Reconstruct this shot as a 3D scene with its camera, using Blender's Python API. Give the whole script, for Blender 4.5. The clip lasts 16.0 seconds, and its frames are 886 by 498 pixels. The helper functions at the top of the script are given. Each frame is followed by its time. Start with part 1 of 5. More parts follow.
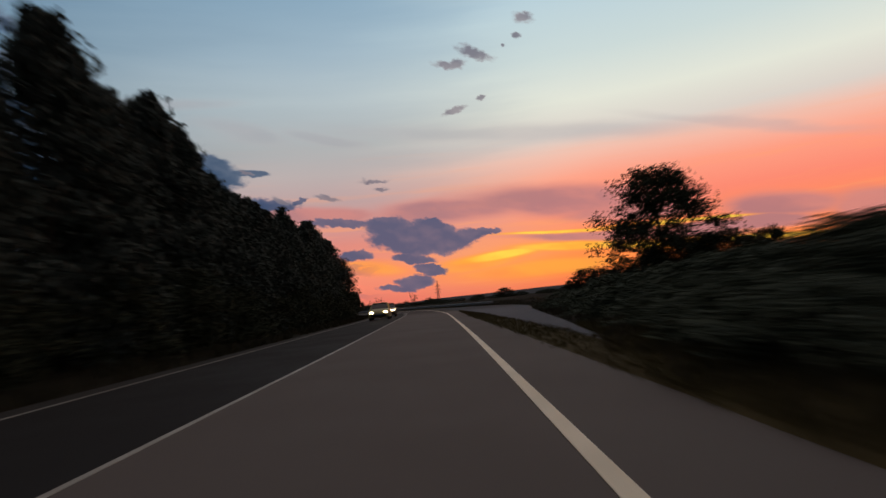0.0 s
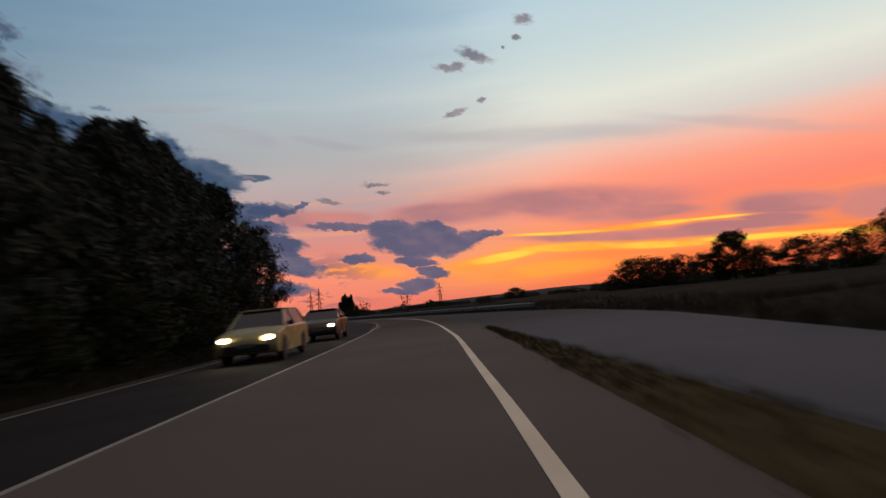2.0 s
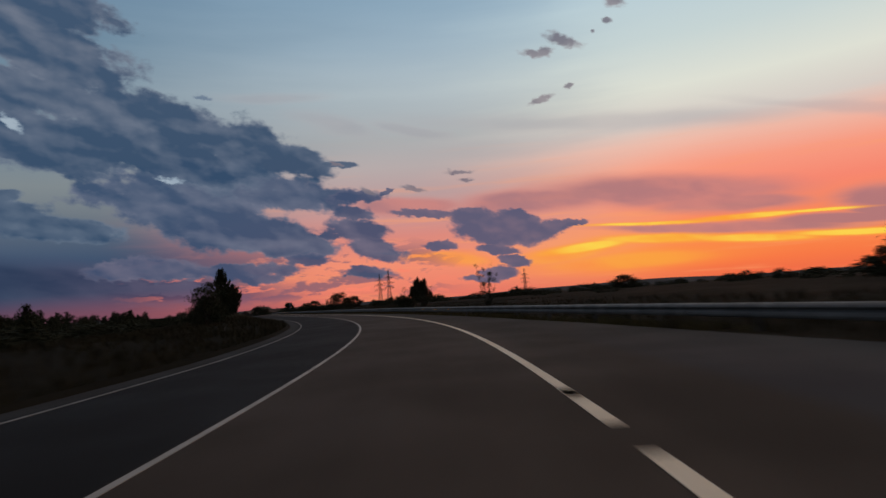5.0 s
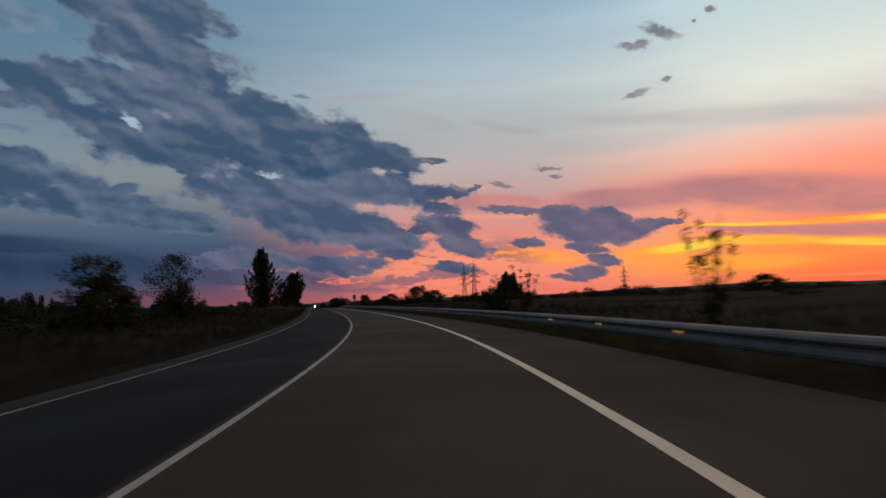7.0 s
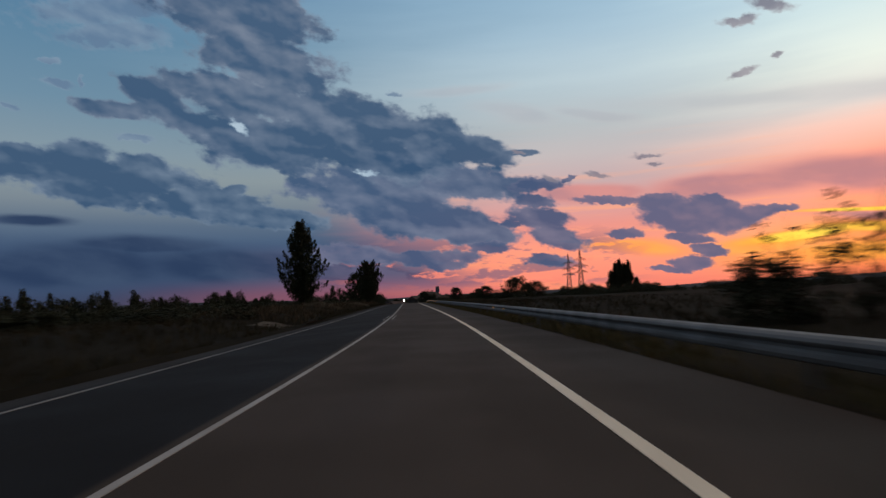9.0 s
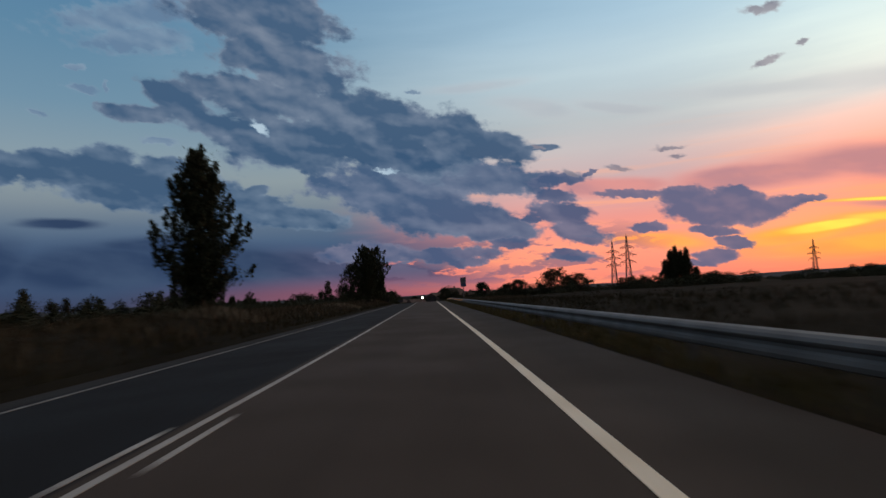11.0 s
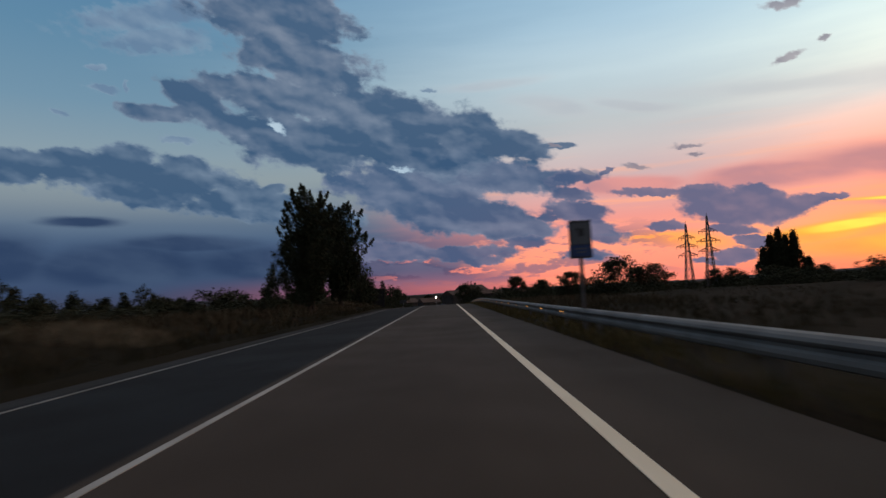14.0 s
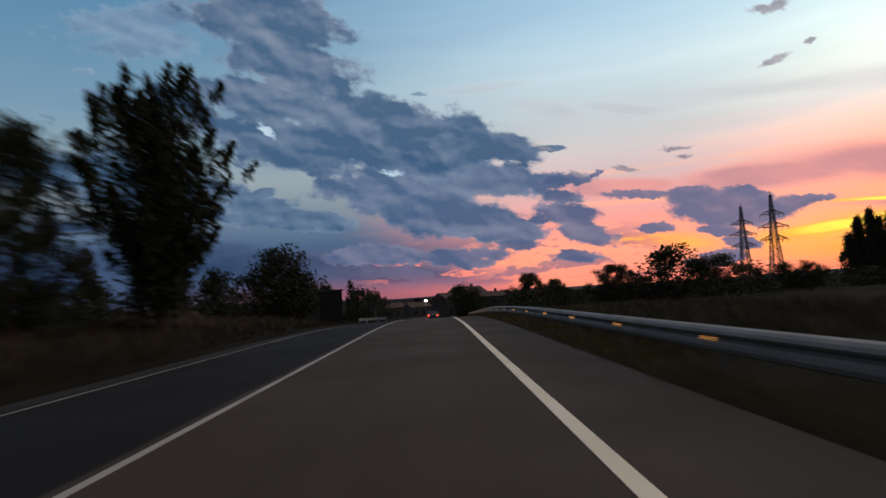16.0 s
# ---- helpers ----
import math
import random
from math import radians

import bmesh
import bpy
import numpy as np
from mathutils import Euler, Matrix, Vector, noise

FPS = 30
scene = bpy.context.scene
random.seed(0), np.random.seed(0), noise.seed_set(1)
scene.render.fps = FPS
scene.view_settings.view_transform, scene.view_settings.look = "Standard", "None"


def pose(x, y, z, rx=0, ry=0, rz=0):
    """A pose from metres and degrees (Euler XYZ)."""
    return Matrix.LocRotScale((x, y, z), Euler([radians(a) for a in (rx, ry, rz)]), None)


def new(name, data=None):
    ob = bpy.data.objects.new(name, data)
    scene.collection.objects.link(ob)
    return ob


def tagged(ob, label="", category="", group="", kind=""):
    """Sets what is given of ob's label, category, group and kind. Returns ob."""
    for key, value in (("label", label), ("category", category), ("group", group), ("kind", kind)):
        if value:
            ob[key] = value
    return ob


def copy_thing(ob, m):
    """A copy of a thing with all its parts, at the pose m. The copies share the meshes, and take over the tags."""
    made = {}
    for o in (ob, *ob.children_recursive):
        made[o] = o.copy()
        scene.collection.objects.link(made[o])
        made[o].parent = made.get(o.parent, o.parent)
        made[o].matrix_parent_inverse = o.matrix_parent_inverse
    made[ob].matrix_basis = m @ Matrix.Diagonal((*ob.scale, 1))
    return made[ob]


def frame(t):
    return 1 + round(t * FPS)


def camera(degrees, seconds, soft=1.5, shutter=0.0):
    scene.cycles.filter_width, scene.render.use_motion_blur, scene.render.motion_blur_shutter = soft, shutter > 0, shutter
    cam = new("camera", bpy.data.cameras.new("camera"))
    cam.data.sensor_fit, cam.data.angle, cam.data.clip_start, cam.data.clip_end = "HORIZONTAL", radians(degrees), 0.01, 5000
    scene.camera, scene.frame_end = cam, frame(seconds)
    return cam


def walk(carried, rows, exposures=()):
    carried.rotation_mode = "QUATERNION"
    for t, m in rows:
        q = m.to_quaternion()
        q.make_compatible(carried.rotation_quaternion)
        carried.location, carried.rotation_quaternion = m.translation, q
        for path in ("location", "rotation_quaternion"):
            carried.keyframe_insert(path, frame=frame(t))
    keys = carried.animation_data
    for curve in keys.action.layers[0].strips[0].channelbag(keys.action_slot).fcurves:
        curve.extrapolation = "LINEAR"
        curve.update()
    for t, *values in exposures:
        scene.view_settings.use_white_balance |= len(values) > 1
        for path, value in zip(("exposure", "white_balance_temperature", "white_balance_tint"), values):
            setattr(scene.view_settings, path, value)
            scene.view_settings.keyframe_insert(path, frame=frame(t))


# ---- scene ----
# ---- camera ----
# seconds, x, y, yaw, pitch, lean of the lens carried in the car
ROUTE = (
    (0.0, -0.00, 0.37, 0.00, 4.90, 5.46),
    (0.5, -0.01, 9.62, -0.20, 4.79, 5.81),
    (1.0, 0.00, 18.64, -0.36, 5.01, 5.99),
    (1.5, 0.02, 27.44, -0.26, 5.03, 5.85),
    (2.0, -0.01, 36.01, 0.24, 5.16, 5.98),
    (2.5, -0.12, 44.38, 0.87, 5.04, 6.10),
    (3.0, -0.34, 52.57, 1.91, 4.98, 5.78),
    (3.5, -0.73, 60.58, 3.22, 4.92, 5.32),
    (4.0, -1.30, 68.39, 4.64, 4.81, 5.17),
    (4.5, -2.08, 76.11, 6.17, 4.72, 4.75),
    (5.0, -3.08, 83.74, 7.79, 4.66, 4.06),
    (5.5, -4.30, 91.30, 9.54, 4.63, 3.29),
    (6.0, -5.77, 98.80, 11.45, 4.64, 2.62),
    (6.5, -7.49, 106.25, 13.52, 4.67, 2.23),
    (7.0, -9.49, 113.65, 15.77, 4.74, 2.12),
    (7.5, -11.81, 121.08, 18.08, 4.40, 2.14),
    (8.0, -14.44, 128.53, 20.43, 4.40, 2.32),
    (8.5, -17.42, 135.96, 22.79, 4.46, 2.45),
    (9.0, -20.66, 143.41, 24.56, 4.47, 2.38),
    (9.5, -24.16, 150.88, 25.22, 4.42, 2.10),
    (10.0, -27.79, 158.44, 25.69, 4.33, 2.64),
    (10.5, -31.53, 166.08, 26.15, 4.28, 2.99),
    (11.0, -35.38, 173.80, 26.59, 4.27, 3.13),
    (11.5, -39.29, 181.49, 27.01, 4.28, 3.19),
    (12.0, -43.21, 189.07, 27.41, 4.29, 3.30),
    (12.5, -47.08, 196.44, 27.78, 4.27, 3.57),
    (13.0, -50.92, 203.61, 28.12, 4.24, 4.00),
    (13.5, -54.77, 210.78, 28.07, 4.22, 3.19),
    (14.0, -58.71, 218.12, 28.04, 4.20, 2.91),
    (14.5, -62.72, 225.63, 27.73, 4.27, 2.99),
    (15.0, -66.77, 233.34, 27.36, 4.37, 3.38),
    (15.5, -70.88, 241.23, 27.25, 4.76, 3.37),
    (16.0, -75.06, 249.29, 27.23, 4.45, 3.33),
)
EYE = 1.08
EXPOSURES = ((0.0, 0.0, 6900, 12), (2.0, 0.0, 6900, 13), (4.0, -0.1, 6850, 13), (7.0, 0.02, 6850, 12), (9.0, 0.22, 6620, 9), (10.0, 0.27, 6600, 8), (13.0, 0.32, 6600, 8), (14.5, 0.38, 6600, 8), (16.0, 0.5, 6600, 8))
cam = camera(71.76, 16.0, soft=1.5, shutter=0.9)


walk(cam, [(t, pose(x, y, EYE, 90 + pitch, lean, yaw)) for t, x, y, yaw, pitch, lean in ROUTE], EXPOSURES)

# ---- sky: dusk gradient with cloud banks; bearing is degrees right of +y, height in degrees ----
# each cloud lobe: bearing, height, half length, half thickness, tilt
BANK_TOP = (
    (-42.2, 25.0, 5.9, 2.87, -5),
    (-39.9, 21.0, 5.5, 2.5, -13),
    (-41.9, 18.2, 6.5, 1.66, -6),
    (-40.6, 14.5, 6.0, 2.1, -8),
    (-32.4, 16.1, 6.3, 2.5, -15),
    (-25.7, 14.6, 5.2, 1.95, -13),
    (-21.2, 13.6, 3.4, 1.2, -13),
    (-16.6, 13.0, 1.8, 0.24, -5),
    (-31.1, 13.8, 6.7, 2.17, -12),
    (-49.5, 17.8, 2.6, 1.14, -23),
    (-52.7, 16.5, 2.3, 0.68, -1),
    (-47.1, 15.8, 2.7, 0.86, -9),
)
BANK_UNDER = (
    (-31.1, 9.9, 6.1, 1.78, -7),
    (-27.1, 7.6, 6.2, 1.69, -12),
    (-21.9, 6.0, 4.1, 1.06, -6),
    (-23.4, 11.0, 5.9, 1.41, -12),
    (-18.1, 10.2, 3.1, 0.68, -7),
    (-31.4, 11.6, 3.7, 0.73, -8),
)
BANK_COLUMN = (
    (-15.4, 10.0, 2.3, 0.57, -1),
    (-15.6, 8.5, 1.7, 0.62, -10),
    (-15.4, 7.0, 2.5, 0.99, -11),
    (-13.7, 5.1, 2.5, 0.88, -18),
    (-14.8, 3.0, 2.4, 0.47, -6),
    (-12.4, 10.3, 0.7, 0.21, 18),
    (-20.1, 4.4, 1.8, 0.47, -1),
    (-33.2, 4.2, 4.2, 0.89, -3),
    (-25.6, 3.7, 4.4, 0.63, -2),
    (-17.8, 6.5, 1.0, 0.37, -3),
    (-24.0, 2.9, 1.6, 0.42, 0),
)
BANK_LEFT = (
    (-58.3, 11.5, 3.5, 1.31, 5),
    (-55.1, 12.7, 1.8, 0.9, 3),
    (-59.3, 12.6, 1.7, 0.6, 3),
    (-50.6, 12.2, 1.9, 0.8, -6),
    (-51.8, 10.5, 4.9, 1.6, 0),
    (-45.8, 8.9, 5.3, 1.28, -7),
    (-40.2, 7.8, 4.1, 0.87, -4),
    (-54.5, 9.5, 3.5, 0.74, -7),
    (-62.7, 11.3, 2.2, 1.16, 6),
    (-43.1, 10.2, 1.0, 0.4, 11),
)
BANK_LOW = (
    (-58.6, 7.3, 2.9, 0.44, 0),
    (-55.5, 3.6, 7.2, 2.1, 0),
    (-42.7, 3.4, 8.9, 1.81, -4),
    (-64.4, 4.2, 4.4, 2.25, -3),
    (-50.3, 5.4, 5.9, 0.77, -1),
    (-32.7, 2.6, 9.1, 1.25, -5),
)
WISPS = (
    (-56.9, 18.0, 1.1, 0.35, -6),
    (-60.0, 15.8, 0.7, 0.26, -14),
    (-57.4, 19.6, 0.8, 0.25, 9),
    (-52.5, 22.2, 4.0, 1.03, 8),
    (-52.9, 24.0, 5.8, 1.04, 13),
    (-51.2, 14.3, 1.3, 0.33, -2),
    (-55.1, 18.4, 0.6, 0.21, -76),
    (-28.5, 18.8, 0.7, 0.2, -9),
)
MUSHROOM = (
    (-4.6, 7.5, 2.0, 0.74, -1),
    (-1.8, 6.0, 4.3, 1.37, -9),
    (-0.1, 6.7, 2.1, 0.9, -19),
    (2.6, 5.8, 1.6, 0.73, 7),
    (4.5, 6.2, 1.5, 0.31, -2),
    (-2.3, 4.2, 1.9, 0.42, -10),
    (-1.0, 3.1, 1.5, 0.47, -11),
    (-2.3, 2.1, 1.7, 0.53, -3),
    (-4.0, 1.6, 1.6, 0.26, -7),
    (-7.6, 5.0, 1.4, 0.42, -3),
    (-9.2, 8.1, 2.6, 0.32, -6),
)
SPECKS = (
    (3.4, 21.5, 0.9, 0.43, -5),
    (5.3, 22.2, 1.6, 0.48, -20),
    (2.5, 21.5, 1.2, 0.29, -13),
    (10.2, 24.6, 0.9, 0.45, -10),
    (9.4, 23.2, 0.4, 0.28, -1),
    (8.1, 22.6, 0.2, 0.15, 15),
    (2.9, 17.5, 1.0, 0.25, 10),
    (5.5, 18.3, 0.4, 0.2, 17),
    (-5.2, 11.7, 1.3, 0.21, -2),
    (-4.8, 10.9, 0.7, 0.21, -2),
    (-9.9, 10.5, 1.2, 0.21, -13),
    (-14.1, 10.5, 0.8, 0.21, -23),
    (-16.9, 13.0, 0.6, 0.15, -11),
)
MAUVE = (
    (1.3, 8.4, 7.1, 1.15, -1),
    (12.1, 8.2, 10.2, 1.37, -6),
    (17.9, 6.4, 5.8, 0.78, -5),
    (29.6, 5.3, 4.3, 1.06, -6),
    (17.4, 4.4, 9.9, 0.44, -6),
    (25.8, 4.0, 6.5, 0.46, -4),
    (-11.0, 8.9, 5.3, 0.84, -5),
    (36.3, 4.4, 3.7, 1.21, -7),
    (29.1, 4.2, 2.9, 0.44, -7),
)
GOLD = (
    (11.5, 5.4, 5.8, 0.15, -4),
    (19.1, 5.1, 4.4, 0.24, -2),
    (24.5, 4.9, 3.0, 0.14, -3),
    (5.6, 3.8, 4.3, 0.42, 4),
    (12.1, 4.0, 5.2, 0.41, -4),
    (19.1, 3.3, 4.7, 0.34, -6),
    (26.8, 2.9, 5.4, 0.27, -4),
    (34.5, 2.3, 5.0, 0.25, -6),
)
BLAZE = (
    (-6.4, 3.7, 3.4, 0.63, -9),
    (3.6, 3.2, 3.9, 0.73, 5),
    (-8.5, 4.1, 3.2, 0.42, -1),
    (9.4, 2.2, 8.0, 0.82, 0),
)
GAP = (
    (-42.8, 15.7, 0.8, 0.45, -33),
    (-31.4, 11.8, 1.2, 0.26, -4),
)
VEILS = (
    (-16.7, 16.5, 3.5, 0.7, -13),
    (-9.5, 15.7, 3.16, 0.41, -13),
    (9.7, 14.6, 15.1, 0.7, -6),
    (28.1, 12.3, 7.3, 0.44, -16),
    (-22.5, 18.9, 4.3, 0.38, 1),
)
# colours of the clear sky by height (share of 50 degrees)
SKY_BLUE = ((0.0, (58, 62, 84)), (0.04, (52, 68, 98)), (0.1, (62, 84, 114)), (0.14, (84, 102, 124)), (0.18, (114, 127, 138)), (0.22, (128, 141, 148)), (0.26, (122, 141, 154)), (0.34, (102, 132, 154)), (0.45, (85, 122, 150)), (0.55, (76, 115, 148)), (0.75, (104, 122, 142)), (1.0, (124, 122, 132)))
SKY_MID = ((0.0, (226, 118, 106)), (0.03, (240, 136, 114)), (0.07, (246, 148, 120)), (0.12, (222, 142, 132)), (0.16, (204, 154, 152)), (0.2, (188, 162, 164)), (0.25, (184, 176, 178)), (0.3, (172, 179, 184)), (0.38, (178, 195, 204)), (0.46, (158, 184, 202)), (0.55, (141, 174, 198)), (0.75, (146, 156, 168)), (1.0, (156, 144, 142)))
SKY_GLOW = ((0.0, (242, 124, 84)), (0.03, (254, 148, 88)), (0.06, (255, 172, 94)), (0.1, (255, 168, 114)), (0.15, (253, 162, 134)), (0.2, (253, 178, 152)), (0.245, (244, 200, 184)), (0.28, (216, 211, 206)), (0.34, (224, 231, 222)), (0.42, (200, 219, 222)), (0.52, (182, 210, 224)), (0.75, (178, 176, 174)), (1.0, (178, 158, 146)))

SKY_RED = ((0.0, (240, 108, 76)), (0.03, (252, 124, 74)), (0.06, (255, 140, 78)), (0.1, (254, 140, 96)), (0.15, (251, 140, 118)), (0.2, (252, 160, 136)), (0.245, (242, 190, 174)), (0.28, (216, 211, 206)), (0.34, (224, 231, 222)), (0.42, (200, 219, 222)), (0.52, (182, 210, 224)), (0.75, (178, 176, 174)), (1.0, (178, 158, 146)))

world = bpy.data.worlds.new("dusk_sky")
scene.world = world
world.use_nodes = True
wt = world.node_tree
wt.nodes.clear()


def put(tree, kind, **props):
    n = tree.nodes.new(kind)
    for k, v in props.items():
        if k == "op":
            n.operation = v
        elif k == "blend":
            n.blend_type = v
    return n


def feed(tree, socket, v):
    if isinstance(v, bpy.types.NodeSocket):
        tree.links.new(v, socket)
    else:
        socket.default_value = v


def calc(tree, op, a, b=0.0, c=0.0, clamp=False):
    n = put(tree, "ShaderNodeMath", op=op)
    n.use_clamp = clamp
    for s, v in zip(n.inputs, (a, b, c)):
        feed(tree, s, v)
    return n.outputs[0]


def vec(tree, op, a, b=(0, 0, 0)):
    n = put(tree, "ShaderNodeVectorMath", op=op)
    feed(tree, n.inputs[0], a)
    feed(tree, n.inputs[1], b)
    return n.outputs["Value"] if op == "LENGTH" else n.outputs[0]


def scaled(tree, a, k):
    n = put(tree, "ShaderNodeVectorMath", op="SCALE")
    feed(tree, n.inputs[0], a)
    feed(tree, n.inputs["Scale"], k)
    return n.outputs[0]


def smooth(tree, v, lo, hi, out_lo=0.0, out_hi=1.0):
    n = tree.nodes.new("ShaderNodeMapRange")
    n.interpolation_type = "SMOOTHSTEP"
    for s, q in zip(n.inputs, (v, lo, hi, out_lo, out_hi)):
        feed(tree, s, q)
    return n.outputs[0]


def blend(tree, f, a, b, how="MIX"):
    n = tree.nodes.new("ShaderNodeMix")
    n.data_type = "RGBA"
    n.blend_type = how
    feed(tree, n.inputs[0], f)
    feed(tree, n.inputs[6], a)
    feed(tree, n.inputs[7], b)
    return n.outputs[2]


def grain(tree, v, scale, detail=4.0, rough=0.55, colour=False, twist=0.0):
    n = tree.nodes.new("ShaderNodeTexNoise")
    feed(tree, n.inputs["Vector"], v)
    n.inputs["Scale"].default_value = scale
    n.inputs["Detail"].default_value = detail
    n.inputs["Roughness"].default_value = rough
    n.inputs["Distortion"].default_value = twist
    return n.outputs[1 if colour else 0]


def rgb(r, g, b):
    """A colour from its 0..255 screen values."""
    return tuple(((c / 255 + 0.055) / 1.055) ** 2.4 if c > 10 else c / 255 / 12.92 for c in (r, g, b)) + (1.0,)


def ramp(tree, f, stops):
    n = tree.nodes.new("ShaderNodeValToRGB")
    feed(tree, n.inputs[0], f)
    e = n.color_ramp.elements
    e[0].position, e[0].color = stops[0][0], rgb(*stops[0][1])
    e[1].position, e[1].color = stops[-1][0], rgb(*stops[-1][1])
    for p, c in stops[1:-1]:
        q = e.new(p)
        q.color = rgb(*c)
    return n.outputs[0]


way = wt.nodes.new("ShaderNodeTexCoord").outputs["Generated"]
split = wt.nodes.new("ShaderNodeSeparateXYZ")
wt.links.new(way, split.inputs[0])
bearing = calc(wt, "MULTIPLY", calc(wt, "ARCTAN2", split.outputs[0], split.outputs[1]), 57.2958)
height = calc(wt, "MULTIPLY", calc(wt, "ARCSINE", split.outputs[2]), 57.2958)
join = wt.nodes.new("ShaderNodeCombineXYZ")
wt.links.new(bearing, join.inputs[0])
wt.links.new(height, join.inputs[1])
spot = join.outputs[0]

# clear sky: three columns of colour, from the blue side to the afterglow
up = calc(wt, "DIVIDE", height, 50.0, clamp=True)
blue_side = ramp(wt, up, SKY_BLUE)
mid_sky = ramp(wt, up, SKY_MID)
glow_side = ramp(wt, up, SKY_GLOW)
wisp_v = vec(wt, "MULTIPLY", spot, (0.035, 0.32, 1.0))
wisp = grain(wt, wisp_v, 1.0, 5.0, 0.55)
drift = calc(wt, "MULTIPLY", calc(wt, "SUBTRACT", wisp, 0.5), 16.0)
side = calc(wt, "ADD", bearing, drift)
aloft = smooth(wt, height, 9.0, 20.0)
clear = blend(wt, smooth(wt, side, calc(wt, "MULTIPLY_ADD", aloft, -20.0, -37.0), calc(wt, "MULTIPLY_ADD", aloft, 12.0, -16.0)), blue_side, mid_sky)
clear = blend(wt, smooth(wt, side, -10.0, 17.0), clear, glow_side)
clear = blend(wt, smooth(wt, side, 3.0, 18.0), clear, ramp(wt, up, SKY_RED))
clear = blend(wt, smooth(wt, bearing, 60.0, 110.0), clear, blue_side)
# thin veils lying level in the glow
veil_v = vec(wt, "MULTIPLY", spot, (0.06, 0.9, 1.0))
veil = grain(wt, veil_v, 1.0, 6.0, 0.6)
veil_on = calc(wt, "MULTIPLY", smooth(wt, veil, 0.5, 0.72), smooth(wt, height, 16.0, 5.0))
veil_on = calc(wt, "MULTIPLY", veil_on, smooth(wt, bearing, -35.0, -10.0))
sky = blend(wt, calc(wt, "MULTIPLY", veil_on, 0.55), clear, rgb(255, 165, 110))

half = (0.5, 0.5, 0.5)
lean_map = wt.nodes.new("ShaderNodeMapping")
wt.links.new(spot, lean_map.inputs[0])
lean_map.inputs[2].default_value = (0, 0, radians(12))
lie = vec(wt, "MULTIPLY", lean_map.outputs[0], (0.75, 1.25, 1.0))
# the billows of heaped cloud, and the same a little higher up, which tells lit tops from dark undersides
stir = scaled(wt, vec(wt, "SUBTRACT", grain(wt, lie, 0.55, 3.0, 0.5, colour=True), half), 1.3)
heap_at = vec(wt, "ADD", lie, stir)
heap = grain(wt, heap_at, 0.42, 6.0, 0.5)
billow_at = vec(wt, "ADD", lie, scaled(wt, stir, 0.45))
billow = grain(wt, billow_at, 0.36, 3.0, 0.42)
billow_up = grain(wt, vec(wt, "ADD", billow_at, (0.15, 0.7, 0.0)), 0.36, 3.0, 0.42)
relief = calc(wt, "SUBTRACT", billow, billow_up)
curl = grain(wt, lie, 1.25, 6.0, 0.58)
fret = scaled(wt, vec(wt, "SUBTRACT", grain(wt, lie, 1.7, 4.0, 0.5, colour=True), half), 1.5)
rag = vec(wt, "ADD", spot, vec(wt, "ADD", scaled(wt, stir, 0.5), scaled(wt, fret, 0.22)))
rag_small = vec(wt, "ADD", spot, vec(wt, "ADD", scaled(wt, stir, 0.2), scaled(wt, fret, 0.55)))
flow = grain(wt, vec(wt, "MULTIPLY", spot, (0.12, 0.5, 1.0)), 1.0, 4.0, 0.5, colour=True)
level = vec(wt, "ADD", spot, vec(wt, "MULTIPLY", vec(wt, "SUBTRACT", flow, half), (4.0, 0.9, 0.0)))
thin = vec(wt, "ADD", spot, vec(wt, "MULTIPLY", vec(wt, "SUBTRACT", flow, half), (2.0, 0.35, 0.0)))
tone = grain(wt, vec(wt, "MULTIPLY", vec(wt, "ADD", lean_map.outputs[0], scaled(wt, stir, 0.6)), (0.1, 0.36, 1.0)), 1.0, 3.0, 0.45)


def lobes(at, group, swollen=1.03):
    """The nearness of a group of cloud lobes: below 1 inside them."""
    near = None
    for b, h, a, w, tilt in group:
        n = wt.nodes.new("ShaderNodeMapping")
        n.vector_type = "TEXTURE"
        feed(wt, n.inputs[0], at)
        n.inputs[1].default_value = (b, h, 0)
        n.inputs[2].default_value = (0, 0, radians(tilt))
        n.inputs[3].default_value = (a * swollen, w * swollen, 1)
        d = vec(wt, "LENGTH", n.outputs[0])
        near = d if near is None else calc(wt, "SMOOTH_MIN", near, d, 0.2)
    return near


layer = [relief]


def bank(at, group):
    """One bank's nearness, worked out after the bank before it."""
    d = lobes(vec(wt, "ADD", at, scaled(wt, (1.0, 0.3, 0.0), calc(wt, "MULTIPLY", layer[-1], 0.001))), group)
    layer.append(d)
    return d


def cover(under, at, group, edge, core, soft, dense=1.0):
    """Lays thin level cloud over the sky behind it."""
    d = bank(at, group)
    shade = calc(wt, "MULTIPLY", smooth(wt, tone, 0.7, 0.36), smooth(wt, d, 1.1, 0.6), clamp=True)
    body = blend(wt, shade, edge, core)
    mask = smooth(wt, d, 1.0 + soft, 1.0 - soft)
    return blend(wt, calc(wt, "MULTIPLY", mask, dense), under, body)


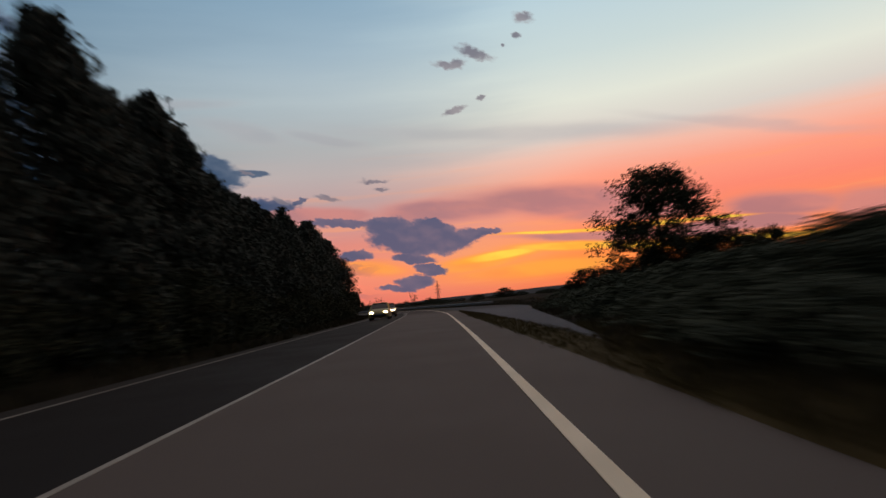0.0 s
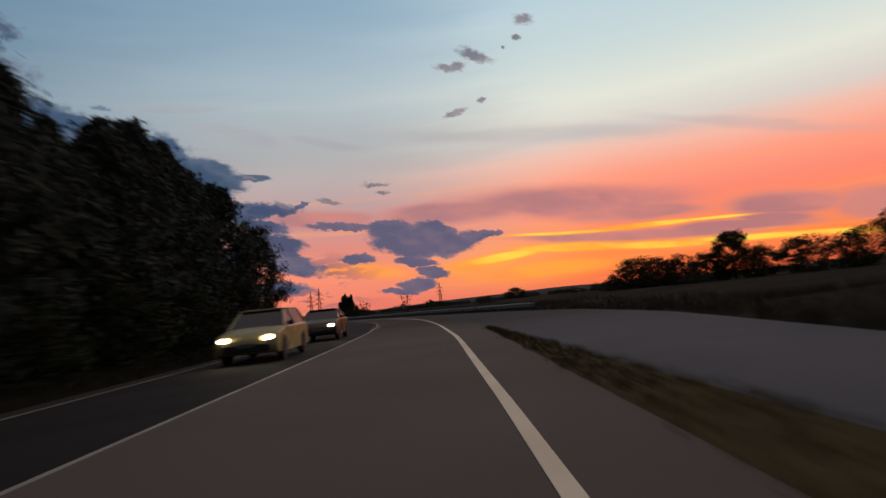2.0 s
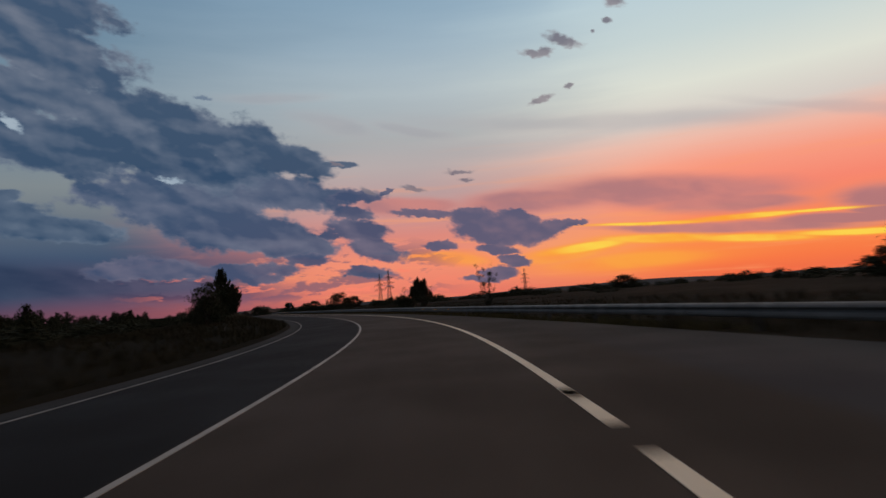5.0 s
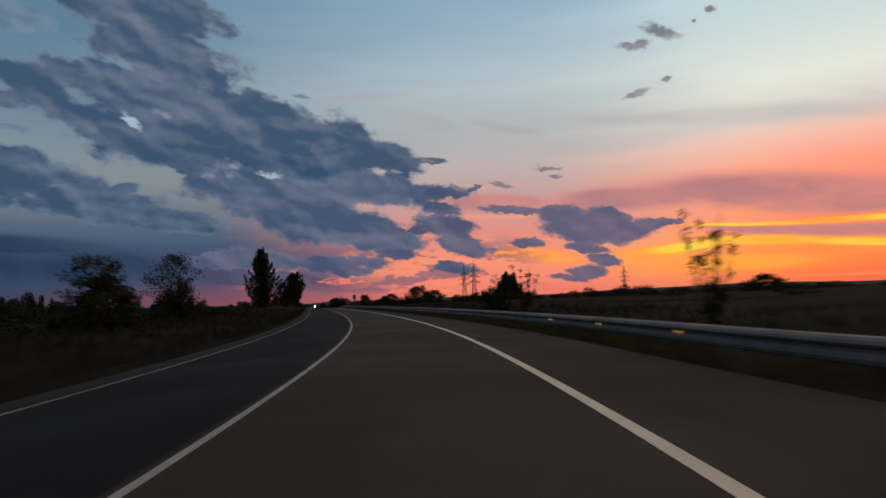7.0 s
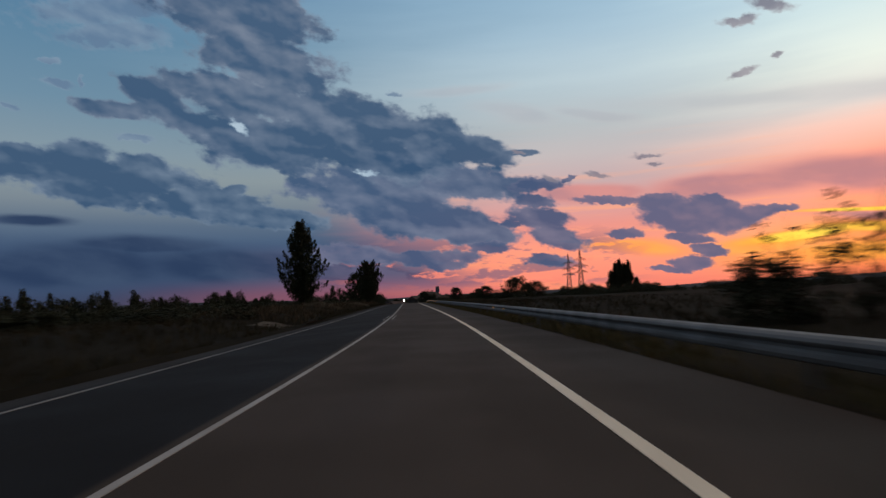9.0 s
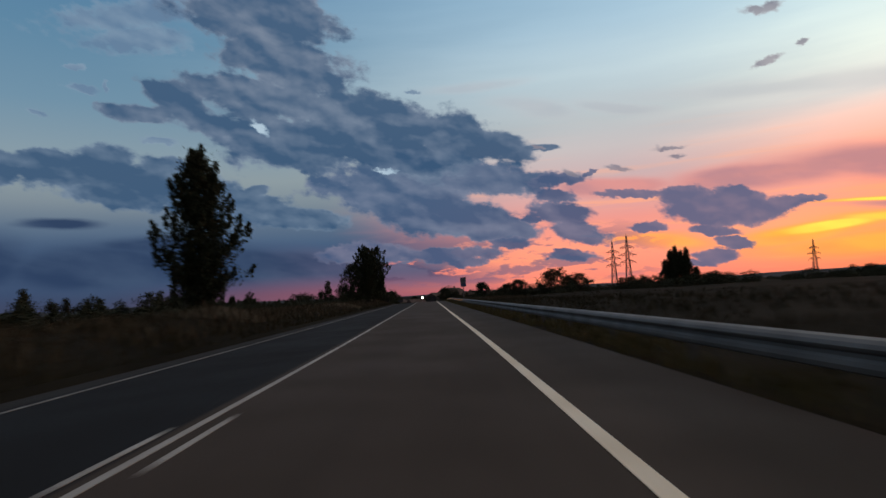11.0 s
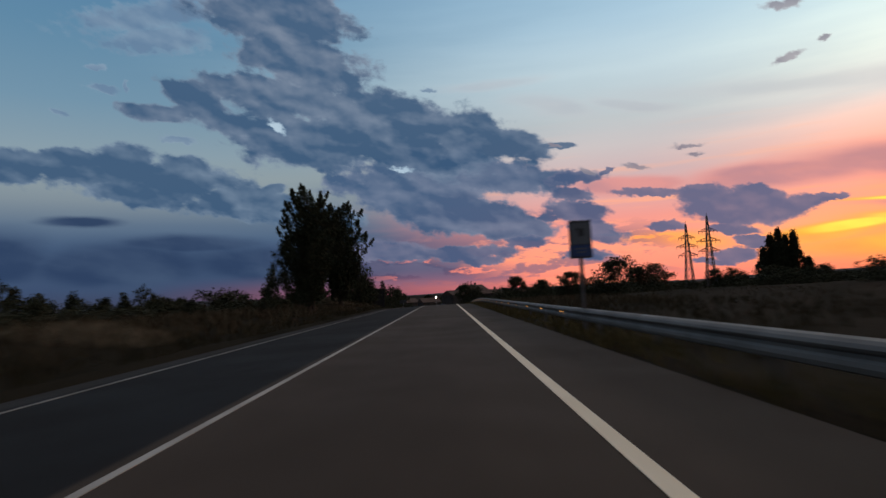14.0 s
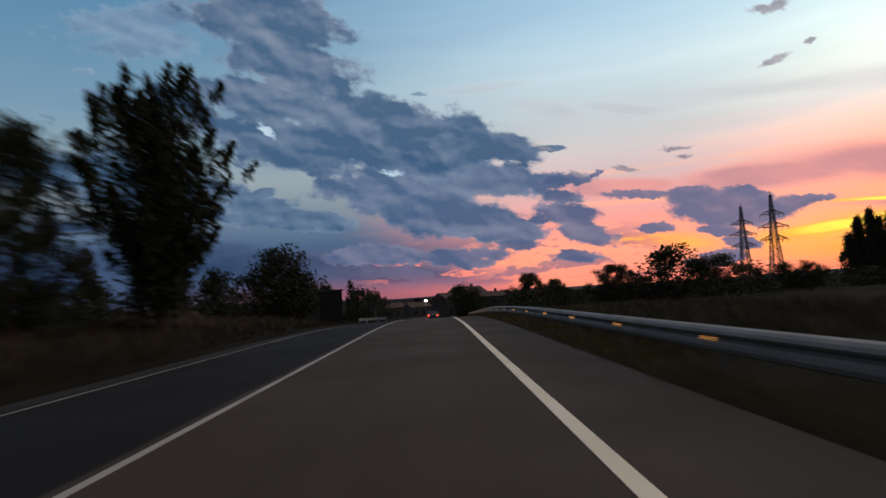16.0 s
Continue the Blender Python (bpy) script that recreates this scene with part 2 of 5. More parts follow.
def pile(under, at, group, pale, deep, torn=1.7, fray=0.7, soft=0.2, dense=0.96, puffs=2.6, full=0.0):
    """Lays a bank of heaped cloud, torn at its edges, with paler tops and dark undersides."""
    d = bank(at, group)
    body = calc(wt, "MULTIPLY_ADD", calc(wt, "SUBTRACT", heap, 0.5), torn, calc(wt, "SUBTRACT", 1.0 + full, d))
    edge = calc(wt, "MULTIPLY_ADD", calc(wt, "SUBTRACT", curl, 0.5), fray, body)
    mask = smooth(wt, edge, -soft, soft)
    shade = calc(wt, "ADD", smooth(wt, edge, -0.12, 0.35, 0.0, 0.62), smooth(wt, tone, 0.66, 0.36, -0.12, 0.4))
    shade = calc(wt, "MULTIPLY_ADD", relief, -puffs, shade, clamp=True)
    return blend(wt, calc(wt, "MULTIPLY", mask, dense), under, blend(wt, shade, pale, deep))


high_up = smooth(wt, height, 9.0, 24.0)
sky = cover(sky, level, VEILS, rgb(176, 172, 178), rgb(160, 160, 170), 0.8, 0.4)
sky = cover(sky, level, MAUVE, rgb(206, 136, 132), rgb(170, 122, 130), 0.4, 0.88)
sky = cover(sky, thin, BLAZE, rgb(255, 150, 70), rgb(255, 172, 66), 0.7, 0.75)
sky = cover(sky, thin, GOLD, rgb(255, 168, 62), rgb(255, 220, 84), 0.5, 0.95)
low_pale = blend(wt, smooth(wt, bearing, -46.0, -30.0), rgb(57, 74, 101), rgb(94, 90, 116))
low_deep = blend(wt, smooth(wt, bearing, -44.0, -28.0), rgb(40, 57, 86), rgb(66, 72, 102))
sky = cover(sky, level, BANK_LOW, low_pale, low_deep, 0.45, 0.96)
# broken scraps of low cloud, and lit slits between them
scrap = grain(wt, vec(wt, "MULTIPLY", vec(wt, "ADD", spot, scaled(wt, stir, 0.6)), (0.16, 0.7, 1.0)), 1.0, 6.0, 0.58)
low_on = calc(wt, "MULTIPLY", smooth(wt, height, 0.3, 1.4), smooth(wt, height, 6.5, 4.0))
low_on = calc(wt, "MULTIPLY", low_on, calc(wt, "MULTIPLY", smooth(wt, bearing, -40.0, -30.0), smooth(wt, bearing, -4.0, -12.0)))
thick = calc(wt, "ADD", scrap, smooth(wt, bearing, -16.0, -30.0, 0.0, 0.06))
scrap_on = calc(wt, "MULTIPLY", smooth(wt, thick, 0.52, 0.58), low_on)
sky = blend(wt, calc(wt, "MULTIPLY", scrap_on, 0.7), sky, low_pale)
slit_on = calc(wt, "MULTIPLY", smooth(wt, scrap, 0.43, 0.38), calc(wt, "MULTIPLY", low_on, smooth(wt, bearing, -38.0, -28.0)))
sky = blend(wt, calc(wt, "MULTIPLY", slit_on, 0.75), sky, rgb(252, 138, 114))
sky = pile(sky, rag_small, WISPS, rgb(128, 146, 166), rgb(92, 114, 142), 1.2, 1.2, 0.4, 0.75)
sky = pile(sky, rag, BANK_LEFT, rgb(104, 122, 144), rgb(54, 80, 110), full=0.2)
sky = pile(sky, rag, BANK_UNDER, rgb(104, 116, 140), rgb(58, 82, 114), full=0.2)
sky = pile(sky, rag_small, BANK_COLUMN, rgb(108, 110, 134), rgb(66, 82, 114), 1.3, 0.8, full=0.12)
sky = pile(sky, rag, BANK_TOP, blend(wt, high_up, rgb(102, 118, 141), rgb(114, 125, 144)), blend(wt, high_up, rgb(50, 77, 108), rgb(61, 85, 114)), full=0.14)
sky = pile(sky, rag_small, GAP, rgb(150, 172, 192), rgb(172, 192, 208), 1.5, 1.6, 0.3, 0.85)
sky = pile(sky, rag_small, MUSHROOM, rgb(126, 112, 132), rgb(86, 92, 122), 0.9, 0.7, 0.16, full=0.08)
sky = pile(sky, rag_small, SPECKS, rgb(150, 144, 152), rgb(108, 104, 120), 0.8, 1.2, 0.4, 0.85)
# the eastern half of the dome, away from the afterglow, is already dark
east = calc(wt, "MULTIPLY", smooth(wt, calc(wt, "ABSOLUTE", bearing), 70.0, 135.0), smooth(wt, height, 80.0, 35.0))
sky = blend(wt, calc(wt, "MULTIPLY", east, 0.7), sky, rgb(74, 66, 70))
# a dull red blush low over the far field
blush = calc(wt, "MULTIPLY", smooth(wt, height, 2.6, 0.5), calc(wt, "MULTIPLY", smooth(wt, bearing, -56.0, -36.0), smooth(wt, bearing, -16.0, -26.0)))
sky = blend(wt, calc(wt, "MULTIPLY", blush, 0.5), sky, rgb(158, 88, 102))
below = smooth(wt, height, -0.2, -1.5)
sky = blend(wt, below, sky, rgb(40, 36, 36))
glow = wt.nodes.new("ShaderNodeBackground")
wt.links.new(sky, glow.inputs[0])
glow.inputs[1].default_value = 1.0
wout = wt.nodes.new("ShaderNodeOutputWorld")
wt.links.new(glow.outputs[0], wout.inputs[0])

# ---- materials ----
def material(name, base, rough=0.8, metal=0.0, vary=0.25, scale=3.0, fine=40.0, bump=0.3, second=None, spec=0.5, where="Object", depth=0.02):
    """A surface of two colours mixed by stains and grain, with fine relief."""
    m = bpy.data.materials.new(name)
    m.use_nodes = True
    t = m.node_tree
    b = t.nodes["Principled BSDF"]
    at = t.nodes.new("ShaderNodeTexCoord").outputs[where]
    stain = grain(t, at, scale, 5.0, 0.6)
    speck = grain(t, at, fine, 3.0, 0.6)
    other = second or tuple(c * (1 - vary) for c in base)
    f = calc(t, "ADD", smooth(t, stain, 0.35, 0.65, 0.0, 0.7), smooth(t, speck, 0.4, 0.7, 0.0, 0.45), clamp=True)
    c = blend(t, f, (*base, 1), (*other, 1))
    t.links.new(c, b.inputs["Base Color"])
    feed(t, b.inputs["Roughness"], smooth(t, stain, 0.3, 0.7, max(0.05, rough - 0.08), min(1.0, rough + 0.08)))
    b.inputs["Metallic"].default_value = metal
    b.inputs["Specular IOR Level"].default_value = spec
    if bump:
        n = t.nodes.new("ShaderNodeBump")
        n.inputs["Strength"].default_value = bump
        n.inputs["Distance"].default_value = depth
        t.links.new(speck, n.inputs["Height"])
        t.links.new(n.outputs[0], b.inputs["Normal"])
    return m


def leaf_material(name, base, second):
    m = material(name, base, 0.85, 0, 0.3, 0.7, 6.0, 0.0, second, 0.12)
    t = m.node_tree
    b = t.nodes["Principled BSDF"]
    isle = t.nodes.new("ShaderNodeNewGeometry").outputs["Random Per Island"]
    src = b.inputs["Base Color"].links[0].from_socket
    t.links.new(blend(t, calc(t, "MULTIPLY", isle, 0.6), src, (*second, 1)), b.inputs["Base Color"])
    return m


def lit(name, colour, strength):
    m = bpy.data.materials.new(name)
    m.use_nodes = True
    b = m.node_tree.nodes["Principled BSDF"]
    b.inputs["Base Color"].default_value = (*colour, 1)
    b.inputs["Emission Color"].default_value = (*colour, 1)
    b.inputs["Emission Strength"].default_value = strength
    return m


def asphalt_material():
    # the brown base carries the headlights' warm glow on the driven lane
    m = material("asphalt", (0.074, 0.054, 0.041), 0.85, 0, 0.25, 0.35, 55.0, 0.5, (0.052, 0.04, 0.031), 0.12, depth=0.01)
    t = m.node_tree
    b = t.nodes["Principled BSDF"]
    src = b.inputs["Base Color"].links[0].from_socket
    at = t.nodes.new("ShaderNodeUVMap")
    at.uv_map = "lane"
    s = t.nodes.new("ShaderNodeSeparateXYZ")
    t.links.new(at.outputs[0], s.inputs[0])
    # wheel tracks polished along each lane, and long patches of older surfacing
    wave = calc(t, "SINE", calc(t, "MULTIPLY", calc(t, "ADD", s.outputs[0], 0.95), 3.49))
    track = smooth(t, wave, 0.1, 1.0, 0.0, 0.35)
    long_v = vec(t, "MULTIPLY", at.outputs[0], (0.9, 0.05, 1.0))
    patch = smooth(t, grain(t, long_v, 1.0, 4.0), 0.45, 0.62, 0.0, 0.4)
    c = blend(t, track, src, (0.054, 0.041, 0.032, 1))
    c = blend(t, patch, c, (0.074, 0.056, 0.043, 1))
    # before the junction the surfacing is paler and greyer
    c = blend(t, smooth(t, s.outputs[1], 78.0, 56.0, 0.0, 0.85), c, (0.155, 0.13, 0.118, 1))
    # the far lane is blacker in itself, and painted darker still as beyond the headlights
    waver = grain(t, vec(t, "MULTIPLY", at.outputs[0], (3.0, 0.3, 1.0)), 1.0, 3.0)
    seam = calc(t, "ADD", s.outputs[0], calc(t, "MULTIPLY", calc(t, "SUBTRACT", waver, 0.5), 0.12))
    c = blend(t, smooth(t, seam, -1.8, -1.9, 0.0, 0.9), c, (0.009, 0.009, 0.0096, 1))
    # dust lies along the far edge, outside the line
    c = blend(t, smooth(t, seam, -5.15, -5.5, 0.0, 0.6), c, (0.05, 0.045, 0.04, 1))
    # the shoulder is painted darker, as the dim edge beside the headlit lane
    c = blend(t, calc(t, "MULTIPLY", smooth(t, seam, 1.9, 2.6, 0.0, 0.6), smooth(t, s.outputs[1], 60.0, 76.0)), c, (0.034, 0.026, 0.02, 1))
    # the slip road has a paler, bluish surfacing
    slip = calc(t, "MULTIPLY", smooth(t, s.outputs[0], 3.3, 3.9), smooth(t, s.outputs[1], 104.0, 84.0))
    c = blend(t, calc(t, "MULTIPLY", slip, 0.85), c, blend(t, smooth(t, s.outputs[1], 70.0, 50.0), (0.042, 0.045, 0.054, 1), (0.1, 0.108, 0.13, 1)))
    t.links.new(c, b.inputs["Base Color"])
    return m


ASPHALT = asphalt_material()
PAINT = material("road_paint", (0.95, 0.8, 0.58), 0.55, 0, 0.3, 1.3, 30.0, 0.25, (0.8, 0.66, 0.47))
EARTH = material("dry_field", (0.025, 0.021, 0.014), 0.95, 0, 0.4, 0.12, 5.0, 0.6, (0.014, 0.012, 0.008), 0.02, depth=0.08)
# verge earth, paler than the field: headlight glow is put into its colour
HEADLIT_EARTH = material("headlit_verge_earth", (0.085, 0.062, 0.027), 0.95, 0, 0.4, 0.8, 9.0, 0.6, (0.075, 0.055, 0.02), 0.1, depth=0.05)
GRAVEL = material("pale_gravel", (0.16, 0.135, 0.105), 0.95, 0, 0.3, 0.9, 18.0, 0.6, (0.09, 0.075, 0.057), 0.1)
GRASS = leaf_material("verge_grass", (0.03, 0.027, 0.014), (0.046, 0.038, 0.02))
# olive and ochre roadside grass, brightened in colour for the passing headlights
GRASS_OLIVE = leaf_material("olive_grass", (0.14, 0.11, 0.045), (0.09, 0.075, 0.03))
GRASS_OCHRE = leaf_material("ochre_grass", (0.115, 0.084, 0.03), (0.08, 0.062, 0.024))
GRASS_STRAW = leaf_material("straw_grass", (0.2, 0.165, 0.11), (0.15, 0.12, 0.08))
GRASS_DRY = leaf_material("dry_grass", (0.095, 0.073, 0.044), (0.062, 0.05, 0.03))
LEAF_WOOD = leaf_material("wood_leaves", (0.06, 0.07, 0.058), (0.072, 0.082, 0.066))
LEAF_HEDGE = leaf_material("hedge_leaves", (0.062, 0.078, 0.05), (0.078, 0.09, 0.058))
LEAF_TREE = leaf_material("tree_leaves", (0.03, 0.037, 0.02), (0.042, 0.046, 0.025))
LEAF_BUSH = leaf_material("bush_leaves", (0.034, 0.042, 0.024), (0.048, 0.05, 0.028))
BARK = material("bark", (0.10, 0.075, 0.055), 0.9, 0, 0.5, 4.0, 25.0, 0.8, (0.045, 0.035, 0.028), 0.2)
# mid and left lines: darker paint colours stand in for the missing headlight
PAINT_OFFBEAM = material("road_paint_offbeam", (0.5, 0.46, 0.4), 0.6, 0, 0.3, 1.3, 30.0, 0.25, (0.3, 0.27, 0.23))
PAINT_FAR_OFFBEAM = material("road_paint_far_offbeam", (0.26, 0.24, 0.21), 0.7, 0, 0.3, 1.3, 30.0, 0.25, (0.14, 0.13, 0.11))
ZINC = material("galvanised_steel", (0.215, 0.2, 0.182), 0.6, 0.15, 0.25, 2.0, 60.0, 0.1, (0.12, 0.112, 0.104))
POSTZINC = material("dull_zinc", (0.34, 0.34, 0.35), 0.6, 0.6, 0.3, 3.0, 40.0, 0.1)
POSTDARK = material("weathered_post_zinc", (0.12, 0.115, 0.11), 0.75, 0.2, 0.3, 3.0, 40.0, 0.1)
# reflectors are no lamps: this emission stands in for headlights thrown back
AMBER_GLOW = lit("amber_reflector_glow", (1.0, 0.45, 0.12), 0.5)
LATTICE = material("lattice_steel", (0.16, 0.15, 0.15), 0.6, 0.5, 0.3, 2.0, 20.0, 0.0)
SIGNBACK = material("sign_frame", (0.06, 0.06, 0.065), 0.5, 0.3, 0.2, 3.0, 30.0, 0.05)
SIGNWHITE = material("sign_white", (0.135, 0.155, 0.17), 0.45, 0, 0.15, 3.0, 30.0, 0.03)
SIGNBLUE = material("sign_blue", (0.035, 0.075, 0.22), 0.45, 0, 0.2, 3.0, 30.0, 0.03)
SIGNDARK = material("sign_dark", (0.05, 0.055, 0.06), 0.5, 0, 0.2, 3.0, 30.0, 0.0)
HILL = material("far_hills", (0.05, 0.05, 0.06), 0.95, 0, 0.3, 0.004, 0.03, 0.0, (0.035, 0.04, 0.045), 0.1)
PLASTER = material("plaster", (0.06, 0.05, 0.045), 0.9, 0, 0.3, 0.8, 14.0, 0.3, (0.035, 0.03, 0.028))
ROOFTILE = material("roof_tiles", (0.1, 0.055, 0.04), 0.85, 0, 0.4, 1.0, 9.0, 0.4)
PANE = material("window_glass", (0.02, 0.025, 0.03), 0.1, 0, 0.2, 1.0, 5.0, 0.0)
SHEDWALL = material("shed_boards", (0.009, 0.008, 0.008), 0.85, 0, 0.3, 1.0, 14.0, 0.3)
CONCRETE = material("concrete", (0.5, 0.49, 0.46), 0.85, 0, 0.25, 1.2, 22.0, 0.3)
YELLOWPAINT = material("yellow_car_paint", (0.48, 0.4, 0.17), 0.28, 0.0, 0.1, 1.0, 60.0, 0.0)
# the brown of this paint stands in for the sunset reflected in it
SUNSETPAINT = material("sunset_tinted_car_paint", (0.11, 0.075, 0.045), 0.28, 0.5, 0.1, 1.0, 60.0, 0.0)
DARKPAINT = material("dark_car_paint", (0.05, 0.05, 0.06), 0.28, 0.3, 0.1, 1.0, 60.0, 0.0)
RUBBER = material("tyre_rubber", (0.02, 0.02, 0.02), 0.85, 0, 0.2, 6.0, 60.0, 0.2)
TRIM = material("black_trim", (0.025, 0.025, 0.028), 0.5, 0, 0.2, 3.0, 40.0, 0.05)
CARGLASS = material("car_glass", (0.02, 0.022, 0.026), 0.06, 0, 0.1, 1.0, 5.0, 0.0)
HEADLIGHT = lit("headlight", (1.0, 0.83, 0.52), 40.0)
TAILLIGHT = lit("tail_light", (1.0, 0.07, 0.04), 3.0)
LAMPWHITE = lit("street_lamp_light", (1.0, 0.93, 0.8), 60.0)


# ---- builders ----
def mesh_ob(name, verts, faces, mat, smooth_faces=False):
    me = bpy.data.meshes.new(name)
    me.from_pydata(verts, [], faces)
    me.materials.append(mat)
    if smooth_faces:
        me.polygons.foreach_set("use_smooth", [True] * len(me.polygons))
    me.update()
    return new(name, me)


def part(name, bm, mat, parent, label=""):
    """Links a bmesh as one mesh under a thing or a part."""
    me = bpy.data.meshes.new(name)
    bm.to_mesh(me)
    bm.free()
    me.materials.append(mat)
    ob = new(name, me)
    ob.parent = parent
    if label:
        tagged(ob, label)
    return ob


def thing(name, at, label, category, group="", turn=0.0, kind=""):
    ob = new(name)
    ob.empty_display_size = 0.2
    ob.matrix_basis = pose(*at, 0, 0, turn)
    return tagged(ob, label, category, group, kind)


def box(bm, c, size, m=None, bevel=0.0):
    r = bmesh.ops.create_cube(bm, size=1.0)
    vs = r["verts"]
    bmesh.ops.transform(bm, matrix=Matrix.Translation(c) @ (m or Matrix()) @ Matrix.Diagonal((*size, 1)), verts=vs)
    if bevel:
        es = list({e for v in vs for e in v.link_edges})
        bmesh.ops.bevel(bm, geom=es, offset=bevel, segments=2, affect="EDGES", profile=0.6)


def tube(bm, pts, radii, n=6):
    """A tapered tube along the points."""
    rings = []
    for i, p in enumerate(pts):
        p = Vector(p)
        a = Vector(pts[max(i - 1, 0)])
        b = Vector(pts[min(i + 1, len(pts) - 1)])
        d = (b - a).normalized()
        u = d.orthogonal().normalized()
        v = d.cross(u)
        rings.append([bm.verts.new(p + (u * math.cos(k * math.tau / n) + v * math.sin(k * math.tau / n)) * radii[i]) for k in range(n)])
    for r, q in zip(rings, rings[1:]):
        for k in range(n):
            bm.faces.new((r[k], r[(k + 1) % n], q[(k + 1) % n], q[k]))
    bm.faces.new(rings[0][::-1])
    bm.faces.new(rings[-1])


# ---- the road's line: heading against distance along the lane that is driven ----
HEADING = ((-60, 0.0), (0, 0.48), (30, 1.3), (50, 0.98), (65, 2.06), (80, 5.55), (100, 11.6), (120, 18.41), (135, 22.58), (150, 25.35), (170, 26.83), (200, 27.91), (260, 27.84), (360, 27.9), (400, 29.0), (460, 36.0), (700, 41.0))
STEP = 0.5
RUN = np.arange(-1600.0, 4600.0, STEP)
TURN = np.interp(RUN, [a for a, _ in HEADING], [b for _, b in HEADING])
START = int(1600 / STEP)
AXIS_X = np.cumsum(-np.sin(np.radians(TURN))) * STEP
AXIS_Y = np.cumsum(np.cos(np.radians(TURN))) * STEP
AXIS_X += -0.974 - AXIS_X[START]
AXIS_Y += 0.5 - AXIS_Y[START]
RIGHT_EDGE = ((-60, 3.2), (5, 3.2), (8, 3.3), (14, 4.6), (22, 5.6), (40, 7.6), (57, 9.9), (70, 10.2), (81, 8.9), (95, 6.4), (108, 5.0), (121, 4.15), (137, 3.85), (170, 3.5), (220, 3.35), (270, 3.15), (700, 3.1))
LEFT_EDGE = -6.05
FAR_HEADING = radians(14.0)


def curve_of(knots, s):
    return np.interp(s, [a for a, _ in knots], [b for _, b in knots])


def edge_right(s):
    return curve_of(RIGHT_EDGE, s)


def grade(s):
    """The road crests and runs down towards the village."""
    s = np.asarray(s, float)
    k = np.clip((s - 284) / 30, 0, None)
    soft = np.where(k < 1, 15 * k * k, 15 + 30 * (k - 1))
    return -0.04 * np.minimum(soft, 130)


def road_z(s, lat):
    fall = np.clip((np.asarray(s, float) - 70) / 30, 0, 1) * 0.04
    return grade(s) - fall * np.clip(-1.8 - np.asarray(lat, float), 0, 6)


def spot_at(s, lat, z=None):
    """The world place at a distance along the road and to its right."""
    s, lat = np.asarray(s, float), np.asarray(lat, float)
    x, y = np.interp(s, RUN, AXIS_X), np.interp(s, RUN, AXIS_Y)
    h = np.radians(np.interp(s, RUN, TURN))
    near = np.clip(lat, -40, 40)
    far = lat - near
    x = x + np.cos(h) * near + math.cos(FAR_HEADING) * far
    y = y + np.sin(h) * near + math.sin(FAR_HEADING) * far
    return x, y


def along(s, lat):
    x, y = spot_at(s, lat)
    return float(x), float(y)


def lane_of(x, y):
    """Distance along the road and to its right of a place near it."""
    sel = slice(START - 200, START + 1400)
    k = int(np.argmin((AXIS_X[sel] - x) ** 2 + (AXIS_Y[sel] - y) ** 2)) + START - 200
    h = radians(TURN[k])
    return float(RUN[k]), math.cos(h) * (x - AXIS_X[k]) + math.sin(h) * (y - AXIS_Y[k])


def swell(x, y):
    return (np.sin(x * 0.061 + 1.3) * np.cos(y * 0.047 + 0.4) + 0.5 * np.sin(x * 0.17 + y * 0.13))


def land_z(s, lat):
    """The height of the open ground beside the road."""
    s, lat = np.asarray(s, float), np.asarray(lat, float)
    w = edge_right(s)
    out_l = np.clip(LEFT_EDGE - lat, 0, None)
    out_r = np.clip(lat - w, 0, None)
    x, y = spot_at(s, lat)
    base = grade(s) * np.exp(-np.maximum(out_l, out_r) / 90)
    bank = np.clip((s - 66) / 14, 0, 1)
    left = (0.2 + 0.35 * bank) * (1 - np.exp(-(out_l / 3.2) ** 2)) - 0.4 * bank * (1 - np.exp(-(out_l / 22) ** 2)) - road_fall(s)
    right = -0.12 * np.clip(out_r / 1.5, 0, 1) + 0.45 * np.clip((out_r - 3) / 22, 0, 1)
    early = np.clip((62 - s) / 10, 0, 1)
    right = right + early * 0.6 * np.clip((out_r - 0.3) / 5, 0, 1)
    fade = np.exp(-((np.maximum(out_l, out_r) / 500) ** 2))
    rough = swell(x, y) * 0.16 * np.clip((np.maximum(out_l, out_r) - 1.0) / 8, 0, 1)
    for hs, hl, hh, hr in ((290, -10.5, 0.9, 2.0), (209, -9.5, 0.7, 2.2), (246, -9.0, 0.5, 2.6), (183.0, -9.5, -0.4, 5.5)):
        left = left + hh * np.exp(-((s - hs) ** 2 + (lat - hl) ** 2) / (hr * hr))
    return base + (np.where(out_l > 0, left, right) + rough) * fade - 0.03


def road_fall(s):
    return np.clip((np.asarray(s, float) - 70) / 30, 0, 1) * 0.04 * 4.25


def ground_at(x, y):
    s, lat = lane_of(x, y)
    return float(land_z(s, lat))


